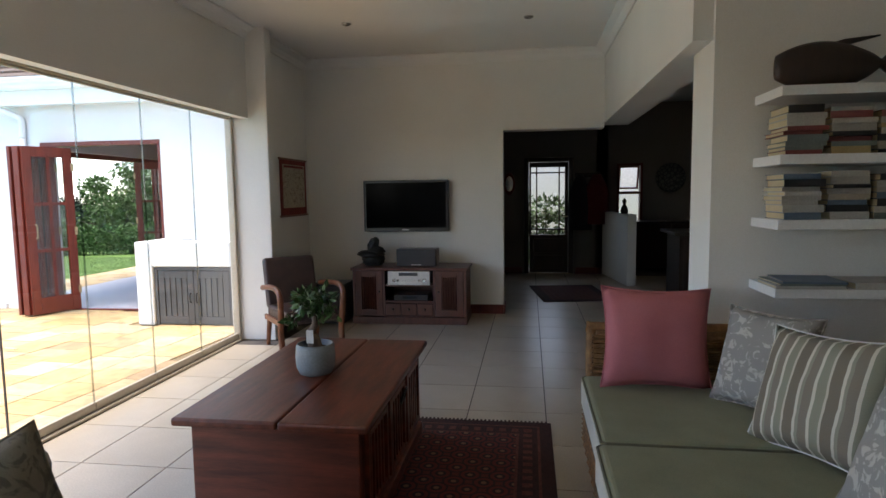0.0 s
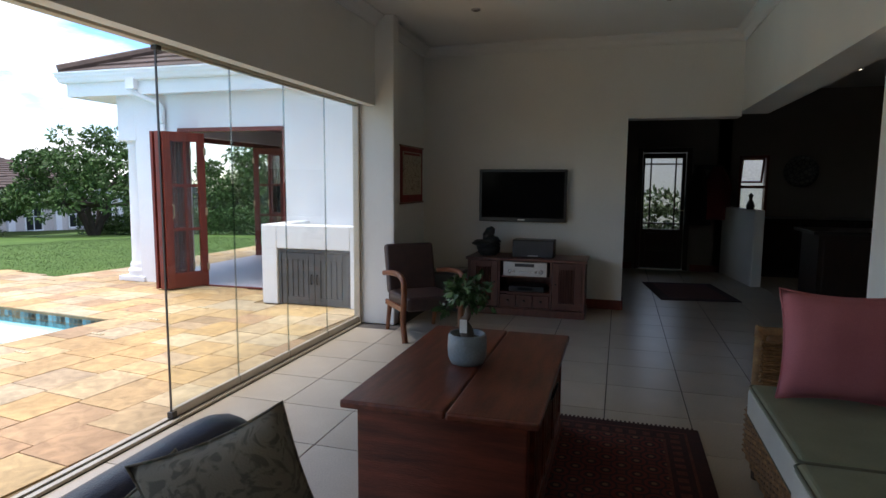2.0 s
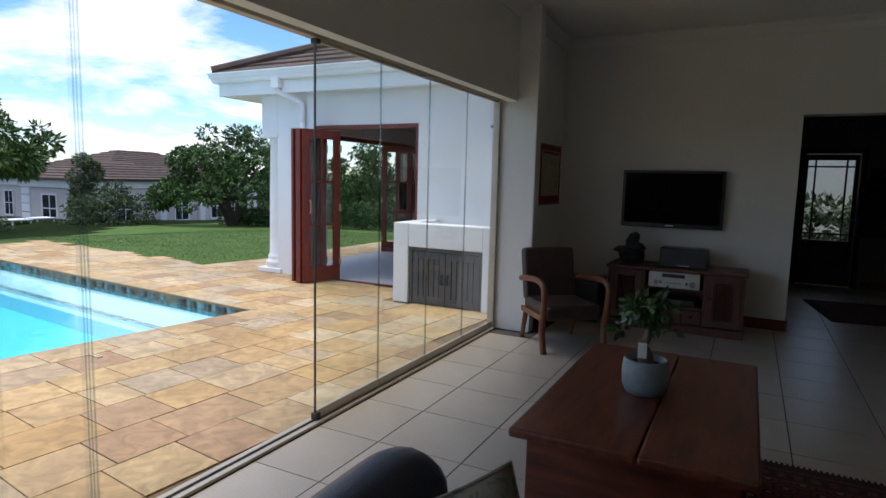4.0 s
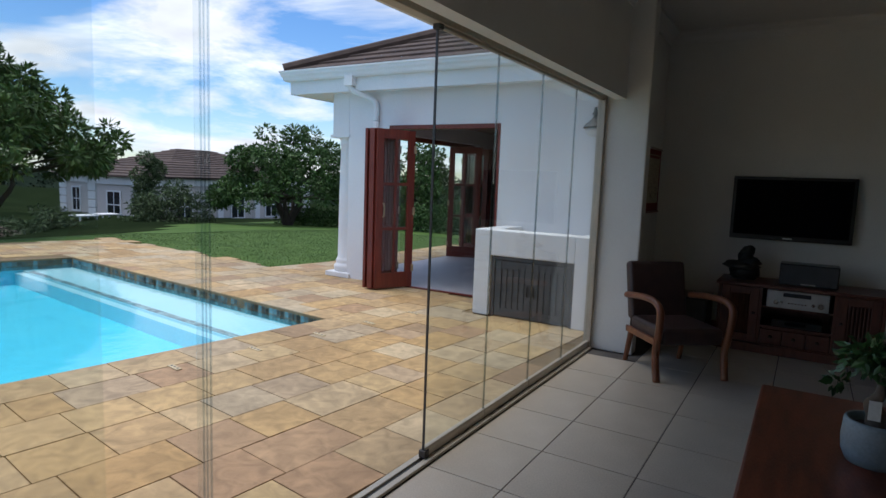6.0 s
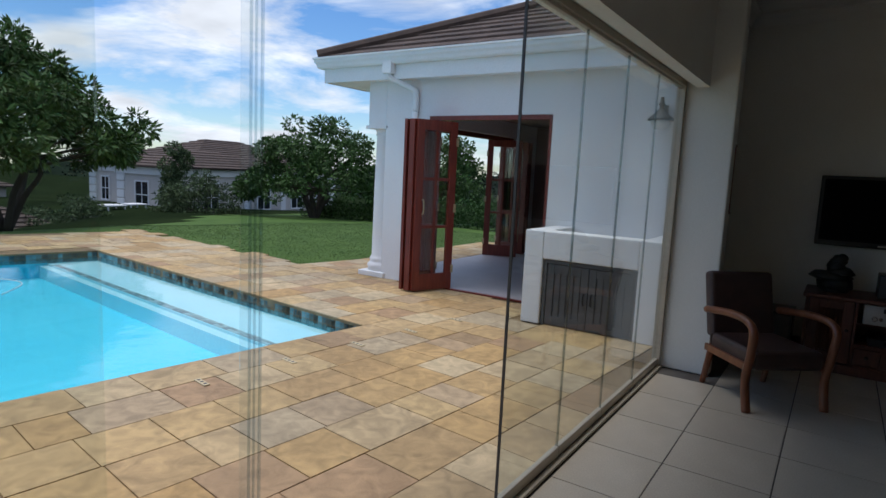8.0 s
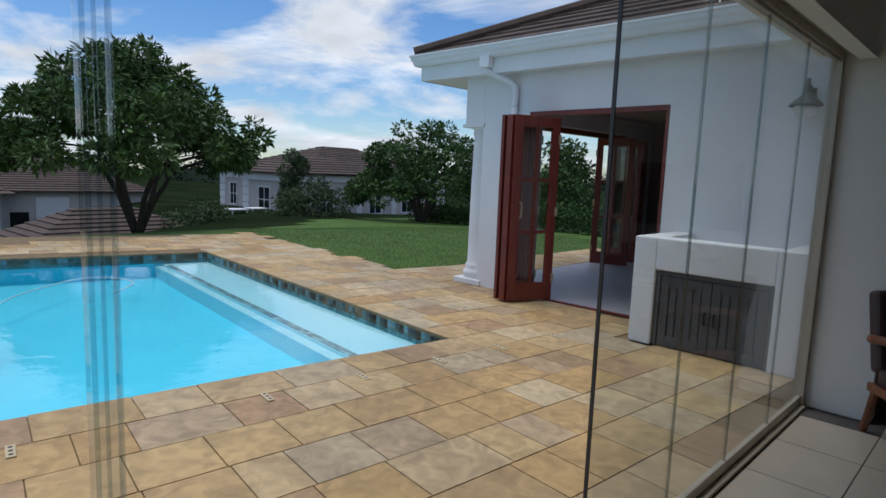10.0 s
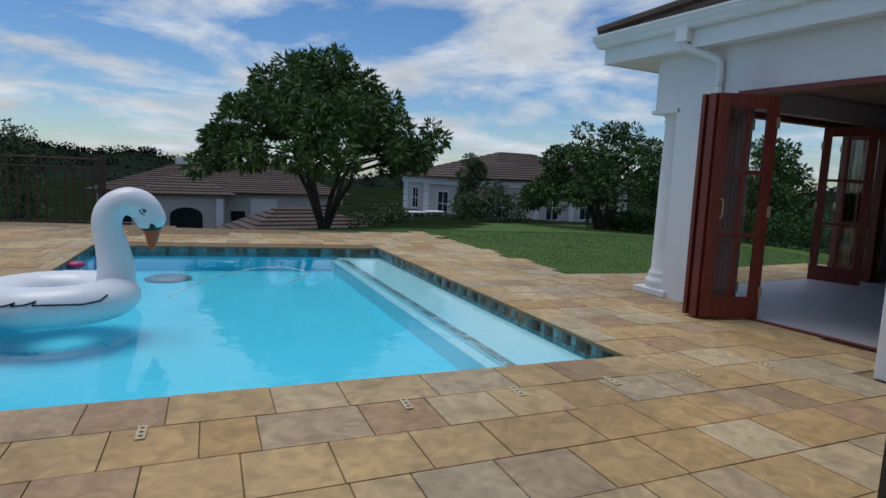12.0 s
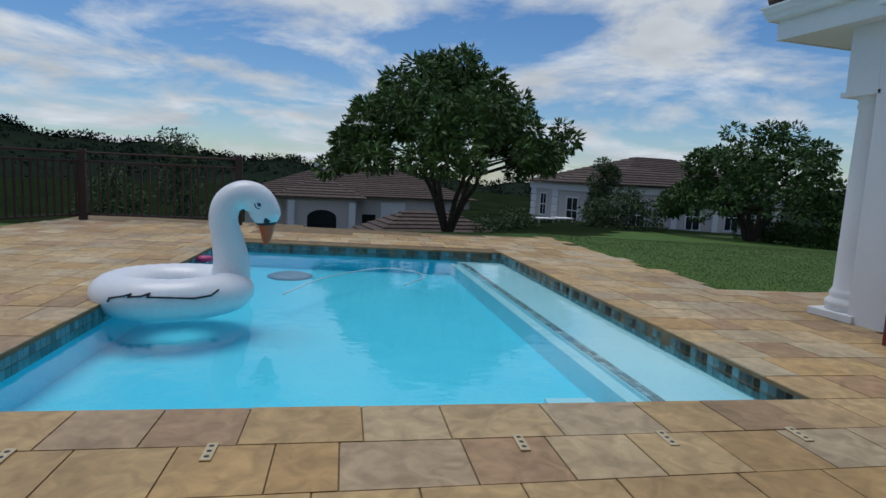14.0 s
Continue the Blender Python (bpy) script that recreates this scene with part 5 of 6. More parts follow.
# hall and kitchen
cr = thing("coat_rack", "row of hooks with a red coat and dark jackets", "coat rack", 4.0, HY - 0.02, 1.62)
part("rail", box(-0.35, 0.0, 0.05, 0.1, 0.018, 0.13, bev=0.004), M_DARKWOOD, cr)
for x, m_, w_, h_ in ((-0.28, M_COATDK, 0.17, 0.95), (0.0, M_COATRED, 0.2, 0.85)):
    bm = bmesh.new()
    rr = []
    for j in range(9):
        t = j / 8
        ww = w_ * (0.35 + 0.65 * min(1, t * 3)) * (1 + 0.15 * t)
        rr.append([bm.verts.new((x + ww * math.cos(a) * (1 + 0.08 * math.sin(5 * a + j)), -0.08 + 0.07 * math.sin(a) * (1 + 0.2 * math.sin(4 * a)), 0.1 - t * h_)) for a in [2 * math.pi * k / 18 for k in range(18)]])
    for a, b in zip(rr, rr[1:]):
        for k in range(18):
            bm.faces.new((a[k], a[(k + 1) % 18], b[(k + 1) % 18], b[k]))
    bm.faces.new(rr[0])
    bm.faces.new(rr[-1])
    part("coat", bm, m_, cr, smooth=True)
wc = thing("wall_mirror", "small oval mirror in a dark frame on the hall wall", "mirror", 2.52, HY, 1.58)
o = part("frame", lathe([(0.13, 0), (0.13, 0.02), (0.10, 0.03), (0.09, 0.012), (0.0, 0.012)], 28), M_REDWOOD, wc, smooth=True)
o.matrix_basis = pose(0, 0, 0, 90) @ Matrix.Diagonal((0.75, 1.5, 1, 1))
o = part("glass", lathe([(0.088, 0.013), (0.0, 0.014)], 24), M_CHROME, wc)
o.matrix_basis = pose(0, 0, 0, 90) @ Matrix.Diagonal((0.75, 1.5, 1, 1))
pl = thing("wall_plate", "large round dark painted plate on the kitchen wall", "plate", 5.40, 13.2, 1.66)
o = part("dish", lathe([(0.26, 0.02), (0.265, 0.035), (0.20, 0.03), (0.17, 0.012), (0.0, 0.012)], 40), M_PLATE, pl, smooth=True)
o.matrix_basis = pose(0, 0, 0, 90)
for i in range(4):
    kc = thing("kitchen_cabinet", "dark wooden kitchen base cabinet", "cabinet", 4.55 + i * 0.75, 12.55, 0, group="kitchen base units")
    part("body", box(0, 0.02, 0.08, 0.74, 0.6, 0.86), M_DARKWOOD, kc)
    d = part("door", box(0.01, 0, 0.1, 0.73, 0.02, 0.85, bev=0.006), M_DARKWOOD, kc)
    part("handle", box(0.62, -0.02, 0.7, 0.7, -0.002, 0.712, bev=0.003), M_CHROME, d)
wt = thing("worktop", "dark polished kitchen worktop", "worktop", 4.5, 12.5, 0.86)
part("slab", box(0, 0, 0, 3.1, 0.68, 0.035, bev=0.004), M_COUNTER, wt)
isl = thing("kitchen_island", "dark wooden kitchen island with a polished top", "island", 4.75, 9.7, 0)
part("body", box(0, 0, 0, 1.9, 0.7, 0.86), M_DARKWOOD, isl)
part("top", box(-0.08, -0.08, 0.86, 1.98, 0.78, 0.90, bev=0.006), M_COUNTER, isl)
for k in range(3):
    part("panel", box(0.05 + k * 0.62, -0.012, 0.08, 0.61 + k * 0.62, 0.0, 0.8, bev=0.006), M_DARKWOOD, isl)
ps = thing("hall_plant_pot", "small dark ornament on the low wall", "ornament", 4.31, 11.3, 1.08)
part("body", lathe([(0.05, 0), (0.06, 0.05), (0.04, 0.11), (0.02, 0.14), (0.035, 0.2), (0.0, 0.24)], 18), M_DARKSTONE, ps, smooth=True)


# ---- garden ----
def tree(name, label, x, y, z, trunk_h, limbs, clumps, nleaf, size, aspect, m_leaf, seed, rtrunk=0.085, category="tree"):
    t_ = thing(name, label, category, x, y, z)
    rg_ = random.Random(seed)
    bm = bmesh.new()
    for k in range(limbs):
        a = 2 * math.pi * k / limbs + rg_.uniform(-0.3, 0.3)
        c = clumps[(k * 7) % len(clumps)]
        base = (0.07 * math.cos(a), 0.07 * math.sin(a), -0.05)
        fork = (0.5 * math.cos(a) * trunk_h, 0.5 * math.sin(a) * trunk_h, trunk_h * rg_.uniform(0.8, 1.1))
        pts = curve_pts([base, (fork[0] * 0.55, fork[1] * 0.55, fork[2] * 0.5), fork, ((fork[0] + c[0]) / 2, (fork[1] + c[1]) / 2, (fork[2] + c[2]) / 2 + 0.1), c[:3]], 4)
        tube(pts, [rtrunk * (1 - 0.88 * i / (len(pts) - 1)) for i in range(len(pts))], 8, bm)
        for q in range(4):
            c2 = clumps[rg_.randrange(len(clumps))]
            if (Vector(c2[:3]) - Vector(fork)).length < 2.6:
                pts = curve_pts([fork, ((fork[0] + c2[0]) / 2 + rg_.uniform(-0.15, 0.15), (fork[1] + c2[1]) / 2, (fork[2] + c2[2]) / 2), c2[:3]], 4)
                tube(pts, [rtrunk * 0.42 * (1 - 0.85 * i / (len(pts) - 1)) for i in range(len(pts))], 6, bm)
    part("trunk", bm, M_BARK, t_, smooth=True)
    v, f = leaves(nleaf, clumps, size, aspect, seed)
    raw_part("crown", v, f, m_leaf, t_)
    return t_


def dome(rx, ry, z0, z1, n, r0, r1, seed, power=2.0):
    """Clumps over a dome: broad and low, with an uneven outline."""
    rg_ = random.Random(seed)
    out = []
    while len(out) < n:
        a, q = rg_.uniform(0, 2 * math.pi), rg_.random() ** 0.5
        zt = z0 + (z1 - z0) * (1 - q ** power)
        z = zt - rg_.random() ** 1.6 * (zt - z0) * 0.75 - (0.35 * q if q > 0.8 else 0)
        out.append((rx * q * math.cos(a), ry * q * math.sin(a), z + rg_.uniform(-0.1, 0.15), rg_.uniform(r0, r1)))
    return out


cl = [(x, y - 0.15, z, q) for x, y, z, q in dome(2.7, 2.65, 1.95, 4.15, 120, 0.2, 0.4, 5, 2.2)]
cl += [(0.8, 2.5, 2.0, 0.26), (0.9, 2.75, 2.35, 0.28), (0.8, 2.6, 2.65, 0.24), (0.7, 2.3, 1.75, 0.26), (0.0, -3.0, 1.45, 0.3), (0.1, 0.3, 4.3, 0.25)]
tree("tree", "broad umbrella-shaped tree with several slim trunks and drooping leaves", -14.4, 8.1, -0.25, 1.5, 6, cl, 24000, 0.2, 0.3, M_LEAF, 5)
cl = dome(2.6, 3.0, 1.35, 4.05, 120, 0.28, 0.55, 6, 2.4)
tree("tree", "dense dark green rounded garden tree with a short forked trunk", -17.4, 20.4, -0.75, 1.1, 7, cl, 20000, 0.17, 0.45, M_LEAF2, 6, 0.13)
cl = dome(2.0, 2.1, 0.9, 3.6, 80, 0.3, 0.5, 16, 2.4)
tree("tree", "dense dark green rounded garden tree behind the pool house", -13.2, 24.0, -0.9, 0.9, 4, cl, 11000, 0.17, 0.42, M_LEAF2, 16, 0.13)
cl = dome(1.7, 1.8, 0.5, 2.1, 60, 0.25, 0.5, 8, 2.0)
tree("tree", "thin grey-green open garden tree", -21.0, 17.3, -1.25, 0.7, 4, cl, 8000, 0.15, 0.32, M_LEAF3, 8, 0.06)
cl = [(random.Random(9 + i).uniform(-0.35, 0.35), random.Random(90 + i).uniform(-0.35, 0.35), 0.8 + i * 0.15, 0.35) for i in range(18)]
tree("tree", "slim upright grey-green tree beside the far house", -24.0, 18.2, -1.4, 0.6, 2, cl, 6000, 0.15, 0.32, M_LEAF3, 9, 0.06)
cl = dome(1.7, 1.9, 0.1, 1.7, 60, 0.25, 0.4, 10, 2.0)
tree("shrub", "rounded green shrub on the slope", -22.6, 13.0, -1.9, 0.3, 4, cl, 6500, 0.14, 0.4, M_LEAF3, 10, 0.05, "shrub")
cl = dome(1.3, 1.6, 0.1, 1.1, 40, 0.25, 0.4, 12, 2.0)
tree("shrub", "rounded dark shrub on the slope", -23.5, 15.4, -1.9, 0.3, 4, cl, 3500, 0.14, 0.4, M_LEAF2, 12, 0.05, "shrub")
cl = [(random.Random(19 + i).uniform(-0.9, 0.9), random.Random(190 + i).uniform(-1.0, 1.0), 1.0 + i * 0.21, 0.6) for i in range(26)]
tree("tree", "loose feathery tree beyond the fence", -39.5, -1.2, -3.6, 1.0, 3, cl, 3200, 0.28, 0.3, M_LEAF3, 20, 0.1)
rgt = random.Random(41)
for x, y, h in ((-34, -12, 4.5), (-30, -18, 5.5), (-26, -24, 5.5), (-42, -6, 4.0), (-22, -12, 3.0), (-20, -7, 2.4)):
    cl = dome(2.4, 2.4, 0.5, h, 50, 0.45, 0.8, int(-x * 3), 2.2)
    tree("tree", "dark woodland tree below the terrace", x, y, ground_z(x, y) - 0.1, 1.0, 3, cl, 4200, 0.26, 0.4, M_LEAF2, int(-x), 0.12)

# hedge beyond the lawn
hd = thing("hedge", "clipped dense green hedge beyond the lawn", "hedge", -12.0, 22.0, -0.75, kind="")
rg = np.random.RandomState(2)
cl = [(x, 0.0 + 0.25 * math.sin(x), z, 0.42) for x in np.arange(-3.5, 9.5, 0.3) for z in (0.2, 0.55, 0.85)]
v, f = leaves(15000, cl, 0.11, 0.5, 2, 0.1)
raw_part("foliage", v, f, M_HEDGE, hd)
hd2 = thing("hedge", "low dark hedge at the foot of a garden tree", "hedge", -15.6, 21.4, -0.75)
v, f = leaves(5000, [(x, 0.2 * math.sin(2 * x), z, 0.4) for x in np.arange(-3.2, 1.0, 0.3) for z in (0.15, 0.45)], 0.13, 0.5, 7, 0.1)
raw_part("foliage", v, f, M_LEAF2, hd2)
fs = thing("shrub", "green shrub outside the front door", "shrub", 3.2, 15.0, 0)
v, f = leaves(3500, [(x, 0, z, 0.35) for x in np.arange(-1.2, 1.3, 0.3) for z in (0.3, 0.7, 1.05)], 0.13, 0.4, 9, 0.1)
raw_part("foliage", v, f, M_LEAF3, fs)
part("stem", tube([(0, 0, -0.1), (0.02, 0, 0.8)], [0.03, 0.015], 6), M_BARK, fs)
struct("wall_garden", box(0.0, 17.5, -0.3, 8.0, 17.7, 2.6), M_HOUSE, "pale garden wall outside the front door", "wall")

# grass blades near the terrace edge
rg = np.random.RandomState(5)
N_ = 60000
gx = rg.uniform(-13.5, -4.6, N_)
gy = rg.uniform(8.6, 20.0, N_)
keep = ~((gx > -5.25) & (gy < 13.9))
gx, gy = gx[keep], gy[keep]
edge = 8.62 + 0.09 * (-gx - 5.0)
keep = gy > edge
gx, gy = gx[keep], gy[keep]
gz = np.array([ground_z(a, b) for a, b in zip(gx, gy)])
h_ = rg.uniform(0.008, 0.022, len(gx))
an = rg.uniform(0, math.pi, len(gx))
wx, wy = np.cos(an) * 0.007, np.sin(an) * 0.007
lean = rg.normal(scale=0.015, size=(len(gx), 2))
v = np.stack([np.stack([gx - wx, gy - wy, gz], 1), np.stack([gx + wx, gy + wy, gz], 1), np.stack([gx + lean[:, 0], gy + lean[:, 1], gz + h_], 1)], 1).reshape(-1, 3)
tagged(raw_part("grass", v.tolist(), [(3 * i, 3 * i + 1, 3 * i + 2) for i in range(len(gx))], M_BLADE, None), "short green lawn grass", "grass", "", "stuff")


# ---- far houses ----
def hip_roof(bm, x0, y0, x1, y1, z, h, over=0.5, step=0.33):
    """Hipped roof of stepped tile courses."""
    x0, y0, x1, y1 = x0 - over, y0 - over, x1 + over, y1 + over
    half = min(x1 - x0, y1 - y0) / 2
    k, nst = 0, max(3, int(half / step))
    for k in range(nst):
        a, b = half * k / nst, half * (k + 1) / nst
        za, zb = z + h * k / nst + 0.05, z + h * (k + 1) / nst
        A = [(x0 + a, y0 + a), (x1 - a, y0 + a), (x1 - a, y1 - a), (x0 + a, y1 - a)]
        B = [(x0 + b, y0 + b), (x1 - b, y0 + b), (x1 - b, y1 - b), (x0 + b, y1 - b)]
        for i in range(4):
            j = (i + 1) % 4
            va = [bm.verts.new((*A[i], za)), bm.verts.new((*A[j], za)), bm.verts.new((*B[j], zb)), bm.verts.new((*B[i], zb))]
            bm.faces.new(va)
            lo = [bm.verts.new((*A[i], za - 0.09)), bm.verts.new((*A[j], za - 0.09))]
            bm.faces.new((lo[0], lo[1], va[1], va[0]))
    lo = [bm.verts.new((q[0], q[1], z - 0.04)) for q in ((x0, y0), (x1, y0), (x1, y1), (x0, y1))]
    bm.faces.new(lo[::-1])
    return bm


def win(parent, x, y, z, w, h, axis, arched=False):
    """A window with white frame and glazing bars on a face; axis: 'x' faces the house (+x), 'y' faces -y."""
    wi = part("window", boxes((-w / 2 - 0.08, -0.04, -0.08, -w / 2, 0.04, h + 0.08), (w / 2, -0.04, -0.08, w / 2 + 0.08, 0.04, h + 0.08), (-w / 2, -0.04, h, w / 2, 0.04, h + 0.08), (-w / 2, -0.05, -0.1, w / 2, 0.05, 0), (-0.025, -0.02, 0, 0.025, 0.03, h), (-w / 2, -0.02, h * 0.5 - 0.025, w / 2, 0.03, h * 0.5 + 0.025)), M_HOUSEW, parent)
    wi.matrix_basis = pose(x, y, z, 0, 0, 90 if axis == "x" else 0)
    part("pane", box(-w / 2, -0.01, 0, w / 2, 0.01, h), M_WINDARK, wi)


h2 = thing("neighbour_house", "grey two-storey neighbour house with white quoins and a brown hipped roof", "house", -27.45, 20.0, -5.15, 4)
part("wall", boxes((-4.3, 0, 0, 0, 13, 6.15)), M_HOUSE, h2)
part("wall", boxes((-9.2, 1.3, 0, -4.3, 12, 6.15)), M_HOUSE, h2)
part("roof", hip_roof(bmesh.new(), -9.2, 1.3, 0, 13, 6.2, 1.75, 0.45), M_ROOF, h2, "brown tiled hipped roof")
part("roof", hip_roof(bmesh.new(), -4.3, 0, 0, 7, 6.2, 0.95, 0.45), M_ROOF, h2, "brown tiled hipped roof")
part("cornice", boxes((-4.42, -0.12, 5.75, 0.12, 13.1, 6.12), (-9.32, 1.18, 5.75, -4.42, 1.4, 6.12)), M_HOUSEW, h2)
for x, y in ((-0.28, 0.0), (-4.02, 0.0), (-8.92, 1.3), (-0.28, 12.6)):
    for k in range(12):
        part("quoin", box(x - 0.32, y - 0.06, 0.3 + k * 0.46, x + 0.34, y + 0.34, 0.70 + k * 0.46, bev=0.02), M_HOUSEW, h2)
win(h2, -2.15, -0.02, 4.0, 1.05, 1.35, "y")
win(h2, -2.15, -0.02, 1.1, 1.05, 1.6, "y")
for x in (-7.6, -5.7):
    win(h2, x, 1.28, 4.1, 0.7, 1.3, "y")
    win(h2, x, 1.28, 1.2, 0.7, 1.5, "y")
for y in (2.6, 6.4, 9.2, 11.5):
    win(h2, 0.02, y, 3.9, 0.95, 1.45, "x")
    win(h2, 0.02, y, 1.1, 0.95, 1.6, "x")
for y in (5.0, 7.9):
    part("pilaster", box(-0.02, y - 0.2, 0, 0.16, y + 0.2, 5.75, bev=0.02), M_HOUSEW, h2)
h1 = thing("neighbour_house", "low white neighbour house with an arched porch and brown hipped roofs", "house", -38.0, 9.5, -3.9, -6)
part("wall", boxes((-9, -7.2, 0, 0, 7.0, 3.4), (0, -4.6, 0, 1.4, -0.4, 3.3)), M_HOUSE, h1)
rf = part("roof", hip_roof(hip_roof(bmesh.new(), -9, -7.2, 0, 7.0, 3.45, 1.75), -3.5, -5.0, 1.4, -0.2, 3.35, 1.25, 0.4), M_ROOF, h1, "brown tiled hipped roof")
part("chimney", box(-4.6, -3.2, 4.4, -4.0, -2.4, 5.5), M_HOUSEW, rf)
for y in (-4.3, -0.7):
    part("porch_column", box(1.38, y - 0.2, 0, 1.65, y + 0.2, 3.1, bev=0.03), M_HOUSEW, h1)


def arch(parent, y, w, h, x=1.42):
    bm = bmesh.new()
    ring = [(y - w / 2, 0.3)] + [(y + w / 2 * math.cos(a), h + w * 0.28 * math.sin(a)) for a in [math.pi - i * math.pi / 10 for i in range(11)]] + [(y + w / 2, 0.3)]
    fr_ = [bm.verts.new((x, a, b)) for a, b in ring]
    bk = [bm.verts.new((x - 0.1, a, b)) for a, b in ring]
    bm.faces.new(fr_)
    for i in range(len(ring) - 1):
        bm.faces.new((fr_[i], fr_[i + 1], bk[i + 1], bk[i]))
    part("archway", bm, M_WINDARK, parent, "dark arched opening")


arch(h1, -2.5, 1.75, 2.1, 1.45)
part("arch_surround", box(0.0, 1.15, 0.2, 0.10, 2.75, 3.1, bev=0.03), M_HOUSEW, h1, "white raised surround of the arched window")
arch(h1, 1.95, 0.85, 1.9, 0.12)
part("garden_door", box(-0.02, 0.0, 0.2, 0.03, 0.85, 2.3), M_WINDARK, h1, "dark glazed garden door")
for y in (-6.0, 6.0):
    win(h1, 0.02, y, 0.9, 1.1, 1.3, "x")
h3 = thing("garden_pavilion", "low brown tiled hipped roof below the lawn edge", "house", -23.4, 9.9, -3.6, 5)
part("wall", box(-2, -2.6, 0, 1.6, 2.9, 2.1), M_HOUSE, h3)
part("roof", hip_roof(bmesh.new(), -2, -2.6, 1.6, 2.9, 2.1, 1.15, 0.5, 0.25), M_ROOF, h3, "brown tiled hipped roof")

# garden tables near the far house
for x, y in ((-24.5, 16.6), (-23.6, 15.2)):
    gt = thing("garden_table", "white garden table beyond the lawn", "table", x, y, ground_z(x, y) - 0.42, group="garden tables")
    part("top", box(-0.4, -0.4, 0.55, 0.4, 0.4, 0.6, bev=0.01), M_HOUSEW, gt)
    for sx in (-0.33, 0.33):
        for sy in (-0.33, 0.33):
            part("leg", box(sx - 0.025, sy - 0.025, 0, sx + 0.025, sy + 0.025, 0.55), M_HOUSEW, gt)

# wooded hills
def crest(a):
    """Height of the wooded skyline by bearing: high in the south-west, sinking to the north."""
    d = math.degrees(a)
    e = -0.3 if d < 158 else -0.3 + (d - 158) * 0.05 if d < 175 else 0.55 + (d - 175) * 0.085
    return 1.0 + 250 * math.tan(radians(min(e, 5.6))) + 1.1 * math.sin(a * 31) + 0.7 * math.sin(a * 67 + 1)


hv, hf = [], []
rh = np.random.RandomState(4)
cols = 260
for ring_, (dist, share) in enumerate(((150, 0.0), (195, 0.45), (250, 0.93), (262, 0.0))):
    for i in range(cols):
        a = radians(215) - radians(165) * i / (cols - 1)
        hv.append((dist * math.cos(a), dist * math.sin(a), -14 + share * (crest(a) + 14)))
for r in range(3):
    for i in range(cols - 1):
        hf.append((r * cols + i, r * cols + i + 1, (r + 1) * cols + i + 1, (r + 1) * cols + i))
tagged(raw_part("backdrop", hv, hf, M_HILL, None, smooth=True), "dark wooded hills on the horizon", "hills", "", "structure")
cl = []
for k in range(2600):
    a = radians(215) - radians(120) * rh.rand()
    t = 1.0 if k < 900 else rh.rand() ** 0.7
    rad = rh.uniform(1.1, 2.6)
    dist = 165 + 85 * t
    cl.append((dist * math.cos(a), dist * math.sin(a), -14 + (0.12 + 0.81 * t) * (crest(a) + 14) + rad * rh.uniform(-0.6, 0.5), rad))
v, f = leaves(70000, cl, 0.85, 0.8, 12)
tagged(raw_part("far_woods", v, f, M_HILL, None), "dark wooded ridge of far trees", "woods", "", "stuff")

# ---- fence at the terrace's end ----
fe = thing("fence", "dark rusty red metal fence at the end of the terrace", "fence", 0, 0, 0)
corner = Vector((-12.5, 0.45))
for p, q in ((Vector((-12.1, 3.2)), corner), (corner, Vector((-8.6, -2.3)))):
    L = (q - p).length
    d = (q - p) / L
    for z in (0.1, 1.08, 1.24):
        part("rail", tube([(p.x, p.y, z), (q.x, q.y, z)], 0.022, 6), M_FENCE, fe)
    nb = int(L / 0.14)
    for i in range(1, nb):
        c = p + d * (L * i / nb)
        part("baluster", box(c.x - 0.017, c.y - 0.017, 0.1, c.x + 0.017, c.y + 0.017, 1.08), M_FENCE, fe)
for q in (Vector((-12.1, 3.2)), corner, Vector((-10.6, -0.9)), Vector((-8.6, -2.3))):
    part("post", box(q.x - 0.065, q.y - 0.065, -0.3, q.x + 0.065, q.y + 0.065, 1.3, bev=0.008), M_FENCE, fe)

# ---- pool things ----
sn = thing("swan_float", "white inflatable swan ring float on the water", "pool float", -5.62, 2.97, -0.13, 8)
bm = bmesh.new()
R_, r_ = 0.415, 0.20
NS, NT = 56, 20
rr = []
for i in range(NS):
    a = 2 * math.pi * i / NS
    w = 1 + 0.012 * math.cos(a * 28)
    rr.append([bm.verts.new(((R_ + r_ * w * math.cos(b)) * math.cos(a), (R_ + r_ * w * math.cos(b)) * 1.08 * math.sin(a), max(r_ * 0.86 * w * math.sin(b) + 0.15, -0.03))) for b in [2 * math.pi * k / NT for k in range(NT)]])
for i in range(NS):
    for k in range(NT):
        bm.faces.new((rr[i][k], rr[(i + 1) % NS][k], rr[(i + 1) % NS][(k + 1) % NT], rr[i][(k + 1) % NT]))
part("ring", bm, M_SWAN, sn, smooth=True)
np_ = curve_pts([(0, 0.45, 0.16), (0, 0.47, 0.36), (0, 0.44, 0.58), (0, 0.40, 0.78), (0, 0.44, 0.93), (0, 0.56, 1.0), (0, 0.69, 0.96), (0, 0.755, 0.86), (0, 0.77, 0.75)], 6)
nr = [0.18 - 0.055 * min(1, i / 16) + 0.012 * max(0, min(1, (i - 28) / 6)) for i in range(len(np_))]
nr[-1], nr[-2], nr[-3], nr[-4] = 0.086, 0.10, 0.114, 0.124
part("neck", tube(np_, nr, 20), M_SWAN, sn, "curved white neck and head", smooth=True)
part("beak", tube(curve_pts([(0, 0.77, 0.775), (0, 0.775, 0.69), (0, 0.772, 0.60), (0, 0.765, 0.54)], 4), [0.088, 0.084, 0.079, 0.073, 0.067, 0.06, 0.054, 0.048, 0.041, 0.034, 0.027, 0.018, 0.008], 14), M_BEAK, sn, "orange beak", smooth=True)
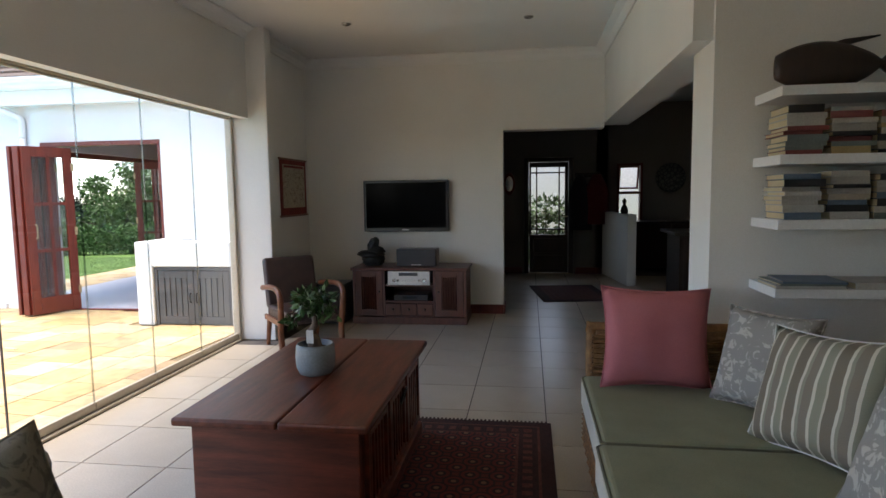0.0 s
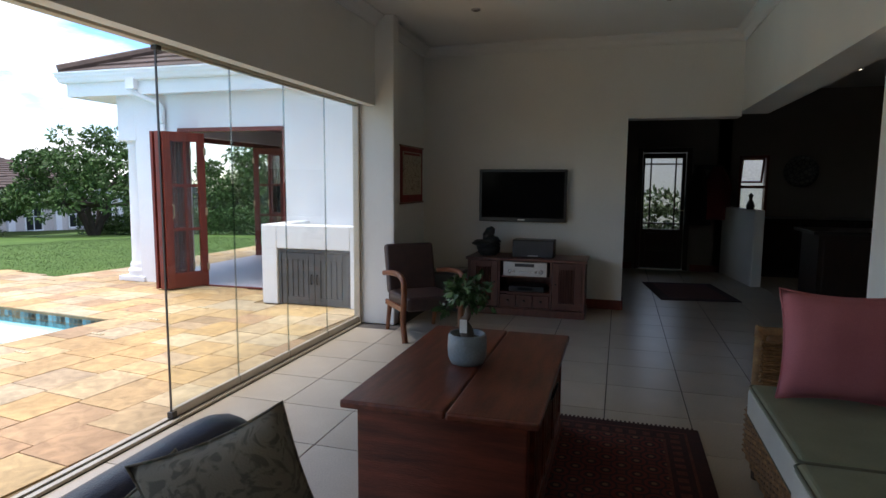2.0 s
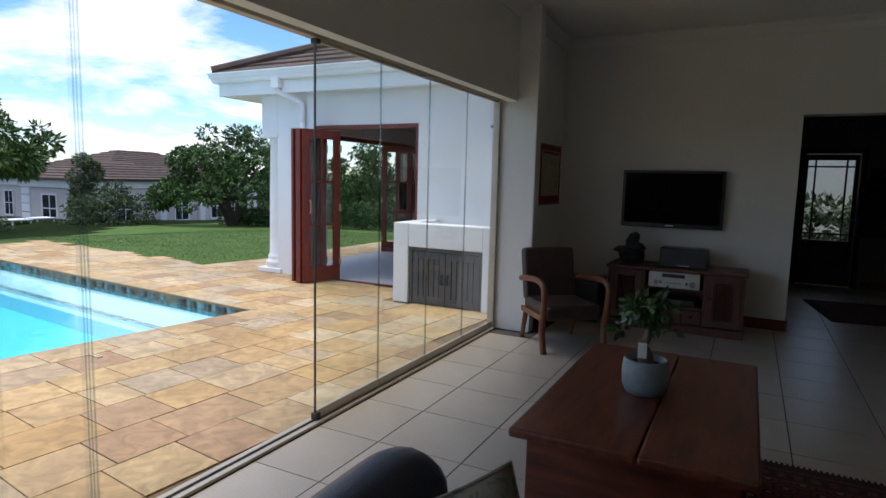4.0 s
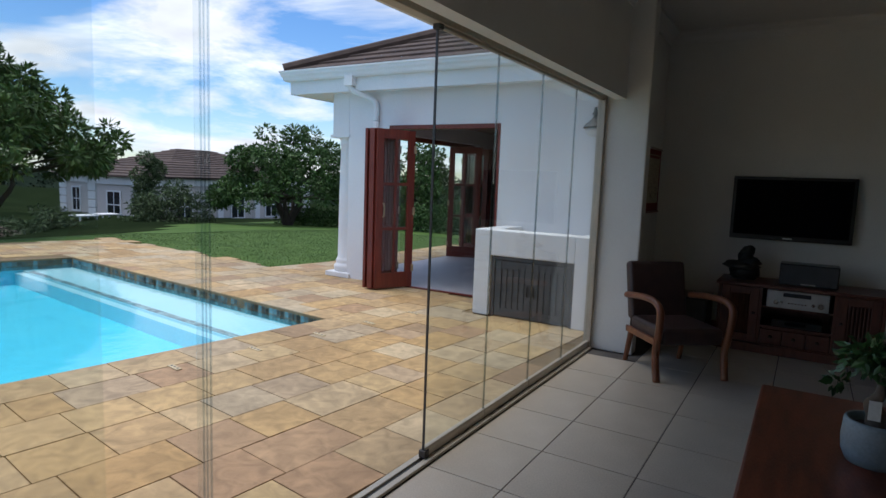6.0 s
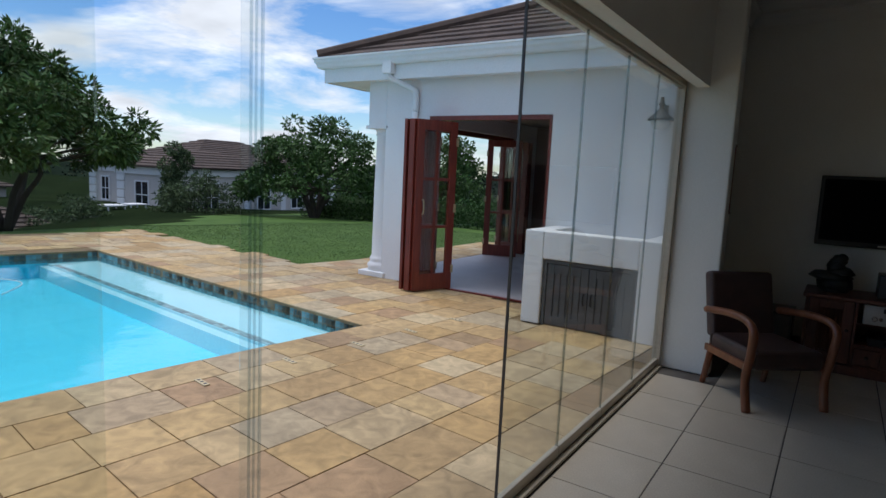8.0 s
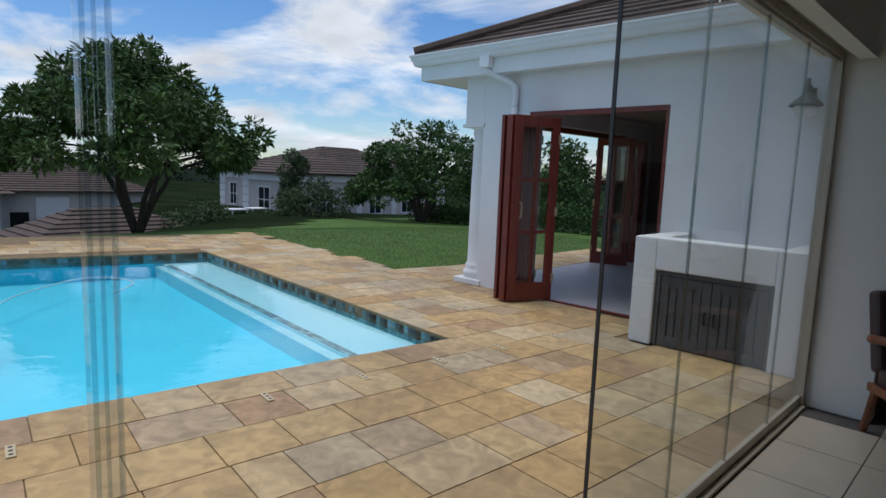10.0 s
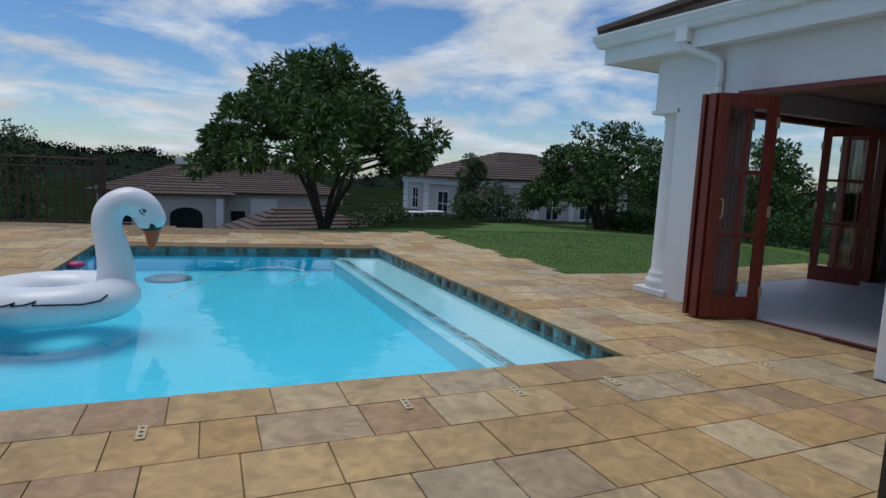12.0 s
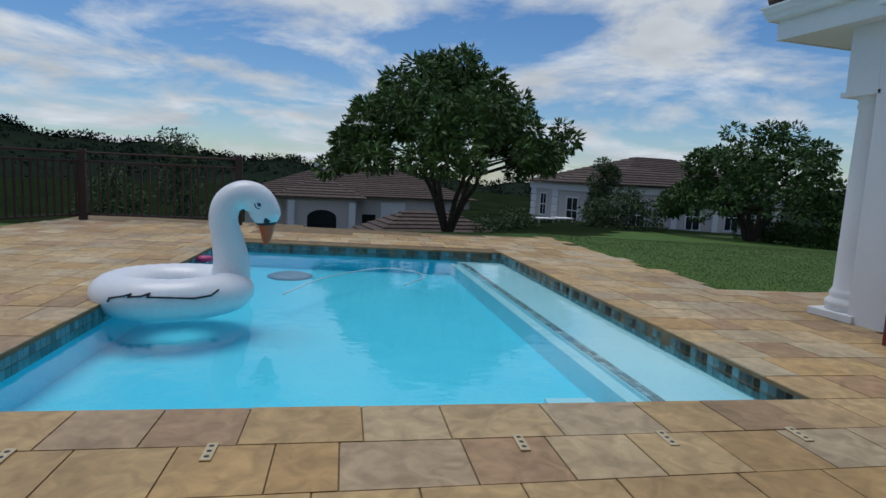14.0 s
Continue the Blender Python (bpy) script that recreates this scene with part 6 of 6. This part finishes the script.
part("mask", tube(curve_pts([(0.0, 0.768, 0.79), (0.0, 0.77, 0.765), (0, 0.772, 0.735)], 3), [0.096, 0.1, 0.1, 0.098, 0.095, 0.09, 0.086], 16), M_INK, sn, "black band over the beak", smooth=True)
part("mask_point", tube([(0.122, 0.70, 0.905), (0.108, 0.74, 0.83), (0.092, 0.765, 0.765)], [0.006, 0.02, 0.034], 8), M_INK, sn, "black stripe from eye to beak", smooth=True)
e1 = part("eye", lathe([(0.0, 0), (0.044, 0.0), (0.04, 0.006), (0, 0.008)], 20), M_INK, sn, "black-ringed eye")
e1.matrix_basis = pose(0.118, 0.69, 0.925, 0, 80, 12)
e2 = part("eyeball", lathe([(0.036, 0.008), (0.032, 0.013), (0, 0.014)], 16), M_SWAN, e1)
e3 = part("iris", lathe([(0.024, 0.013), (0.02, 0.017), (0, 0.018)], 16), M_EYEBLUE, e1)
e4 = part("pupil", lathe([(0.012, 0.017), (0.01, 0.02), (0, 0.021)], 12), M_INK, e1)
wp = []
for a_, dz in ((-46, 0.0), (-45, 0.03), (-34, 0.055), (-29, 0.075), (-31, 0.05), (-22, 0.06), (-16, 0.085), (-18, 0.055), (-4, 0.05), (12, 0.035), (24, 0.045), (31, 0.08)):
    a = radians(a_)
    zc = 0.16 + dz
    rad = R_ + r_ * math.sqrt(max(0.05, 1 - ((zc - 0.15) / (r_ * 0.86)) ** 2)) + 0.003
    wp.append((rad * math.cos(a), rad * 1.08 * math.sin(a), zc))
part("wing_mark", tube(wp, 0.008, 6), M_INK, sn, "thin black wing line")
hz = thing("pool_hose", "white floating pool cleaner hose", "hose", 0, 0, -0.13)
hp = curve_pts([(-6.2, 3.9, -0.02), (-6.9, 4.3, 0), (-7.35, 4.7, 0), (-7.72, 5.2, 0), (-7.5, 5.55, 0), (-7.05, 5.6, 0), (-6.8, 5.3, -0.05)], 6)
part("tube", tube(hp, 0.009, 8), M_SWAN, hz, smooth=True)
cn_ = thing("pool_cleaner", "round grey pool cleaner under the water", "pool cleaner", -8.5, 4.05, DEPTH)
part("body", lathe([(0.30, 0), (0.31, 0.02), (0.22, 0.05), (0.18, 0.03), (0.0, 0.04)], 28), M_POT, cn_, smooth=True)
ld = thing("pool_ladder", "pale blue pool ladder at the far corner", "ladder", -7.85, 3.05, -0.4)
for dx in (-0.25, 0.25):
    part("rail", tube([(dx, 0, -0.5), (dx, 0, 0.36)], 0.02, 8), M_CHROME, ld)
for z in (-0.3, -0.05, 0.2):
    part("rung", box(-0.25, -0.03, z, 0.25, 0.03, z + 0.03), M_CHROME, ld)
tb = thing("pool_toy", "small magenta floating pool toy", "toy", -8.05, 2.98, -0.11)
part("body", lathe([(0.0, 0), (0.09, 0.01), (0.11, 0.045), (0.08, 0.08), (0.0, 0.09)], 20), M_MAGENTA, tb, smooth=True)
# cover anchors let into the paving
for v_ in (-3.62, -2.9, -1.66, -1.0, -0.35, 0.27, 0.9):
    q = pt(-0.43, v_ - 0.1)
    an_ = thing("cover_anchor", "small pale metal pool cover anchor on the paving", "anchor", q.x, q.y, 0.0, -8, group="pool cover anchors")
    part("plate", box(-0.075, -0.022, 0.001, 0.075, 0.022, 0.008, bev=0.003), M_CREAMPAPER, an_)
    for dx in (-0.045, 0, 0.045):
        part("slot", lathe([(0.011, 0.0081), (0.011, 0.0086), (0, 0.0088)], 10, dx, 0), M_INK, an_)

# ---- pieces: floor tiles, mosaic, pavers ----
TS = 0.502
me = bpy.data.meshes.new("tile")
bm = box(0.002, 0.002, -0.012, TS - 0.002, TS - 0.002, 0.0)
for v_ in bm.verts:
    if v_.co.z > -0.005:
        v_.co.x += 0.002 if v_.co.x < TS / 2 else -0.002
        v_.co.y += 0.002 if v_.co.y < TS / 2 else -0.002
bm.to_mesh(me)
bm.free()
me.materials.append(M_TILE)
far = bmesh.new()
for i in range(-1, 16):
    for j in range(-15, 18):
        x, y = 0.46 + i * TS, 5.14 + j * TS
        if x + TS > 8 or y > 13.3:
            continue
        if x < 4.4 and 1.8 < y < 13 and i >= 0 or (i == -1 and 1.8 < y < 7):
            o = new("tile", me)
            o.parent = floor
            o.location = (x, y, 0)
            if i == -1:
                o.scale.x = 0.81
                o.location.x = 0.46 - 0.81 * TS
        elif i >= 0:
            box(x + 0.002, y + 0.002, -0.012, x + TS - 0.002, y + TS - 0.002, 0.0, bm=far) if (i < 12 and j < 14) else None
fo = part("tiles", far, M_TILE_J, floor)
fo["kind"] = "stuff"

pave = struct("pavement", bmesh.new(), M_JOINT, "weathered sandstone paving round the pool", "paving")
base = bmesh.new()
for q in ((-0.36, 3.0, 0.0, -6.9), (PL, 1.5, PL + 2.6, -3.4), (PL, -3.4, PL + 2.9, -8.2), (0.0, 0.0, PL, 1.5), (0.0, -PWID, PL, -8.2)):
    quad_prism(rect(*q), -0.12, -0.008, base)
quad_prism([Vector((-0.06, -2)), Vector((-0.06, 8.7)), pt(-0.3, 3.0), pt(-0.3, -7.2)], -0.12, -0.010, base)
quad_prism([Vector((-5.3, 8.5)), Vector((-4.0, 8.5)), Vector((-4.0, 13.9)), Vector((-5.3, 13.9))], -0.12, -0.009, base)
base.to_mesh(pave.data)
base.free()

rp_ = random.Random(17)
pieces = []
ROW = 0.371
k0 = -9
for k in range(k0, 25):
    u0 = k * ROW
    u1 = u0 + ROW
    spans = [(-8.0, 3.0)] if u1 <= 0.01 or u0 >= PL - 0.01 else [(-8.0, -PWID), (0.0, 3.0)]
    for s0, s1 in spans:
        v_ = s0 - (rp_.uniform(0, 0.3) if s0 < -7 else 0)
        while v_ < s1 - 0.02:
            w = rp_.choice((0.37, 0.37, 0.37, 0.25, 0.37, 0.5))
            e_ = min(v_ + w, s1)
            if s1 - e_ < 0.12:
                e_ = s1
            pieces.append((u0, v_, u1, e_))
            v_ = e_


def clampx(q):
    return Vector((min(q.x, -0.06), q.y))


def ok(c):
    if c.x > -0.1 or c.y < -2:
        return False
    if c.y > BW + 0.02 and c.x > BX - 0.02:
        return False
    if -1.49 < c.x < -0.05 and c.y > 7.9:
        return False
    lawn_y = 8.58 + 0.09 * (-c.x - 5.0)
    if c.x < -5.35 and c.y > lawn_y:
        return False
    if c.x < -12.4 or c.y < -2.9:
        return False
    if c.x < -10.75 and c.y > 3.4:
        return False
    return True


near, rest = [], []
for u0, v0, u1, v1 in pieces:
    q = rect(u0 + 0.0018, v0 + 0.0018, u1 - 0.0018, v1 - 0.0018)
    c = sum(q, Vector((0, 0))) / 4
    if not ok(c):
        continue
    q = [clampx(p_) for p_ in q]
    (near if (c.x > -3.6 and c.y > 2.2) or (c.x > -5.5 and c.y > 6.9) else rest).append(q)
for yy in np.arange(8.95, 13.6, ROW):
    for xx in (-5.28, -4.91, -4.62):
        rest.append([Vector((xx, yy)), Vector((xx + 0.36 if xx < -4.7 else xx + 0.33, yy)), Vector((xx + 0.36 if xx < -4.7 else xx + 0.33, yy + 0.363)), Vector((xx, yy + 0.363))])
near.sort(key=lambda q: (q[0] - Vector((-1.2, 5.0))).length)
rest += near[300:]
for q in near[:300]:
    z = rp_.uniform(-0.0015, 0.0015)
    c = sum(q, Vector((0, 0))) / 4
    ob = part("paver", quad_prism([p_ - c for p_ in q], -0.03, z, inset=0.003), M_PAVE, pave)
    ob.location = (c.x, c.y, 0)
bm = bmesh.new()
for q in rest:
    quad_prism(q, -0.03, rp_.uniform(-0.002, 0.002), bm, inset=0.003)
o = part("pavers", bm, M_PAVE_J, pave)
o["kind"] = "stuff"

# mosaic band: two rows of small tiles along each pool wall
mm = bpy.data.meshes.new("mosaic_tile")
bm = box(-0.0305, -0.006, -0.0305, 0.0305, 0.0, 0.0305)
bm.to_mesh(mm)
bm.free()
mm.materials.append(M_MOSAIC)
mj = bmesh.new()
for a, b, keep_ in ((pt(0, 0), pt(PL, 0), True), (pt(PL, 0), pt(PL, -PWID), True), (pt(PL, -PWID), pt(0, -PWID), False), (pt(0, -PWID), pt(0, 0), False)):
    L = (b - a).length
    d = (b - a) / L
    ang = math.degrees(math.atan2(d.y, d.x))
    for i in range(int(L / 0.0655)):
        c = a + d * (0.033 + i * 0.0655)
        for z in (-0.064, -0.130):
            if keep_ and i < 80:
                o = new("mosaic_tile", mm)
                o.parent = basin
                o.matrix_basis = pose(c.x, c.y, z, 0, 0, ang)
            else:
                nrm = Vector((-d.y, d.x))
                t_ = bmesh.new()
                box(-0.0305, -0.006, -0.0305, 0.0305, 0.004, 0.0305, bm=t_)
                join(mj, t_, pose(c.x, c.y, z, 0, 0, ang))
o = part("mosaic_tiles", mj, M_MOSAIC_J, basin)
o["kind"] = "stuff"
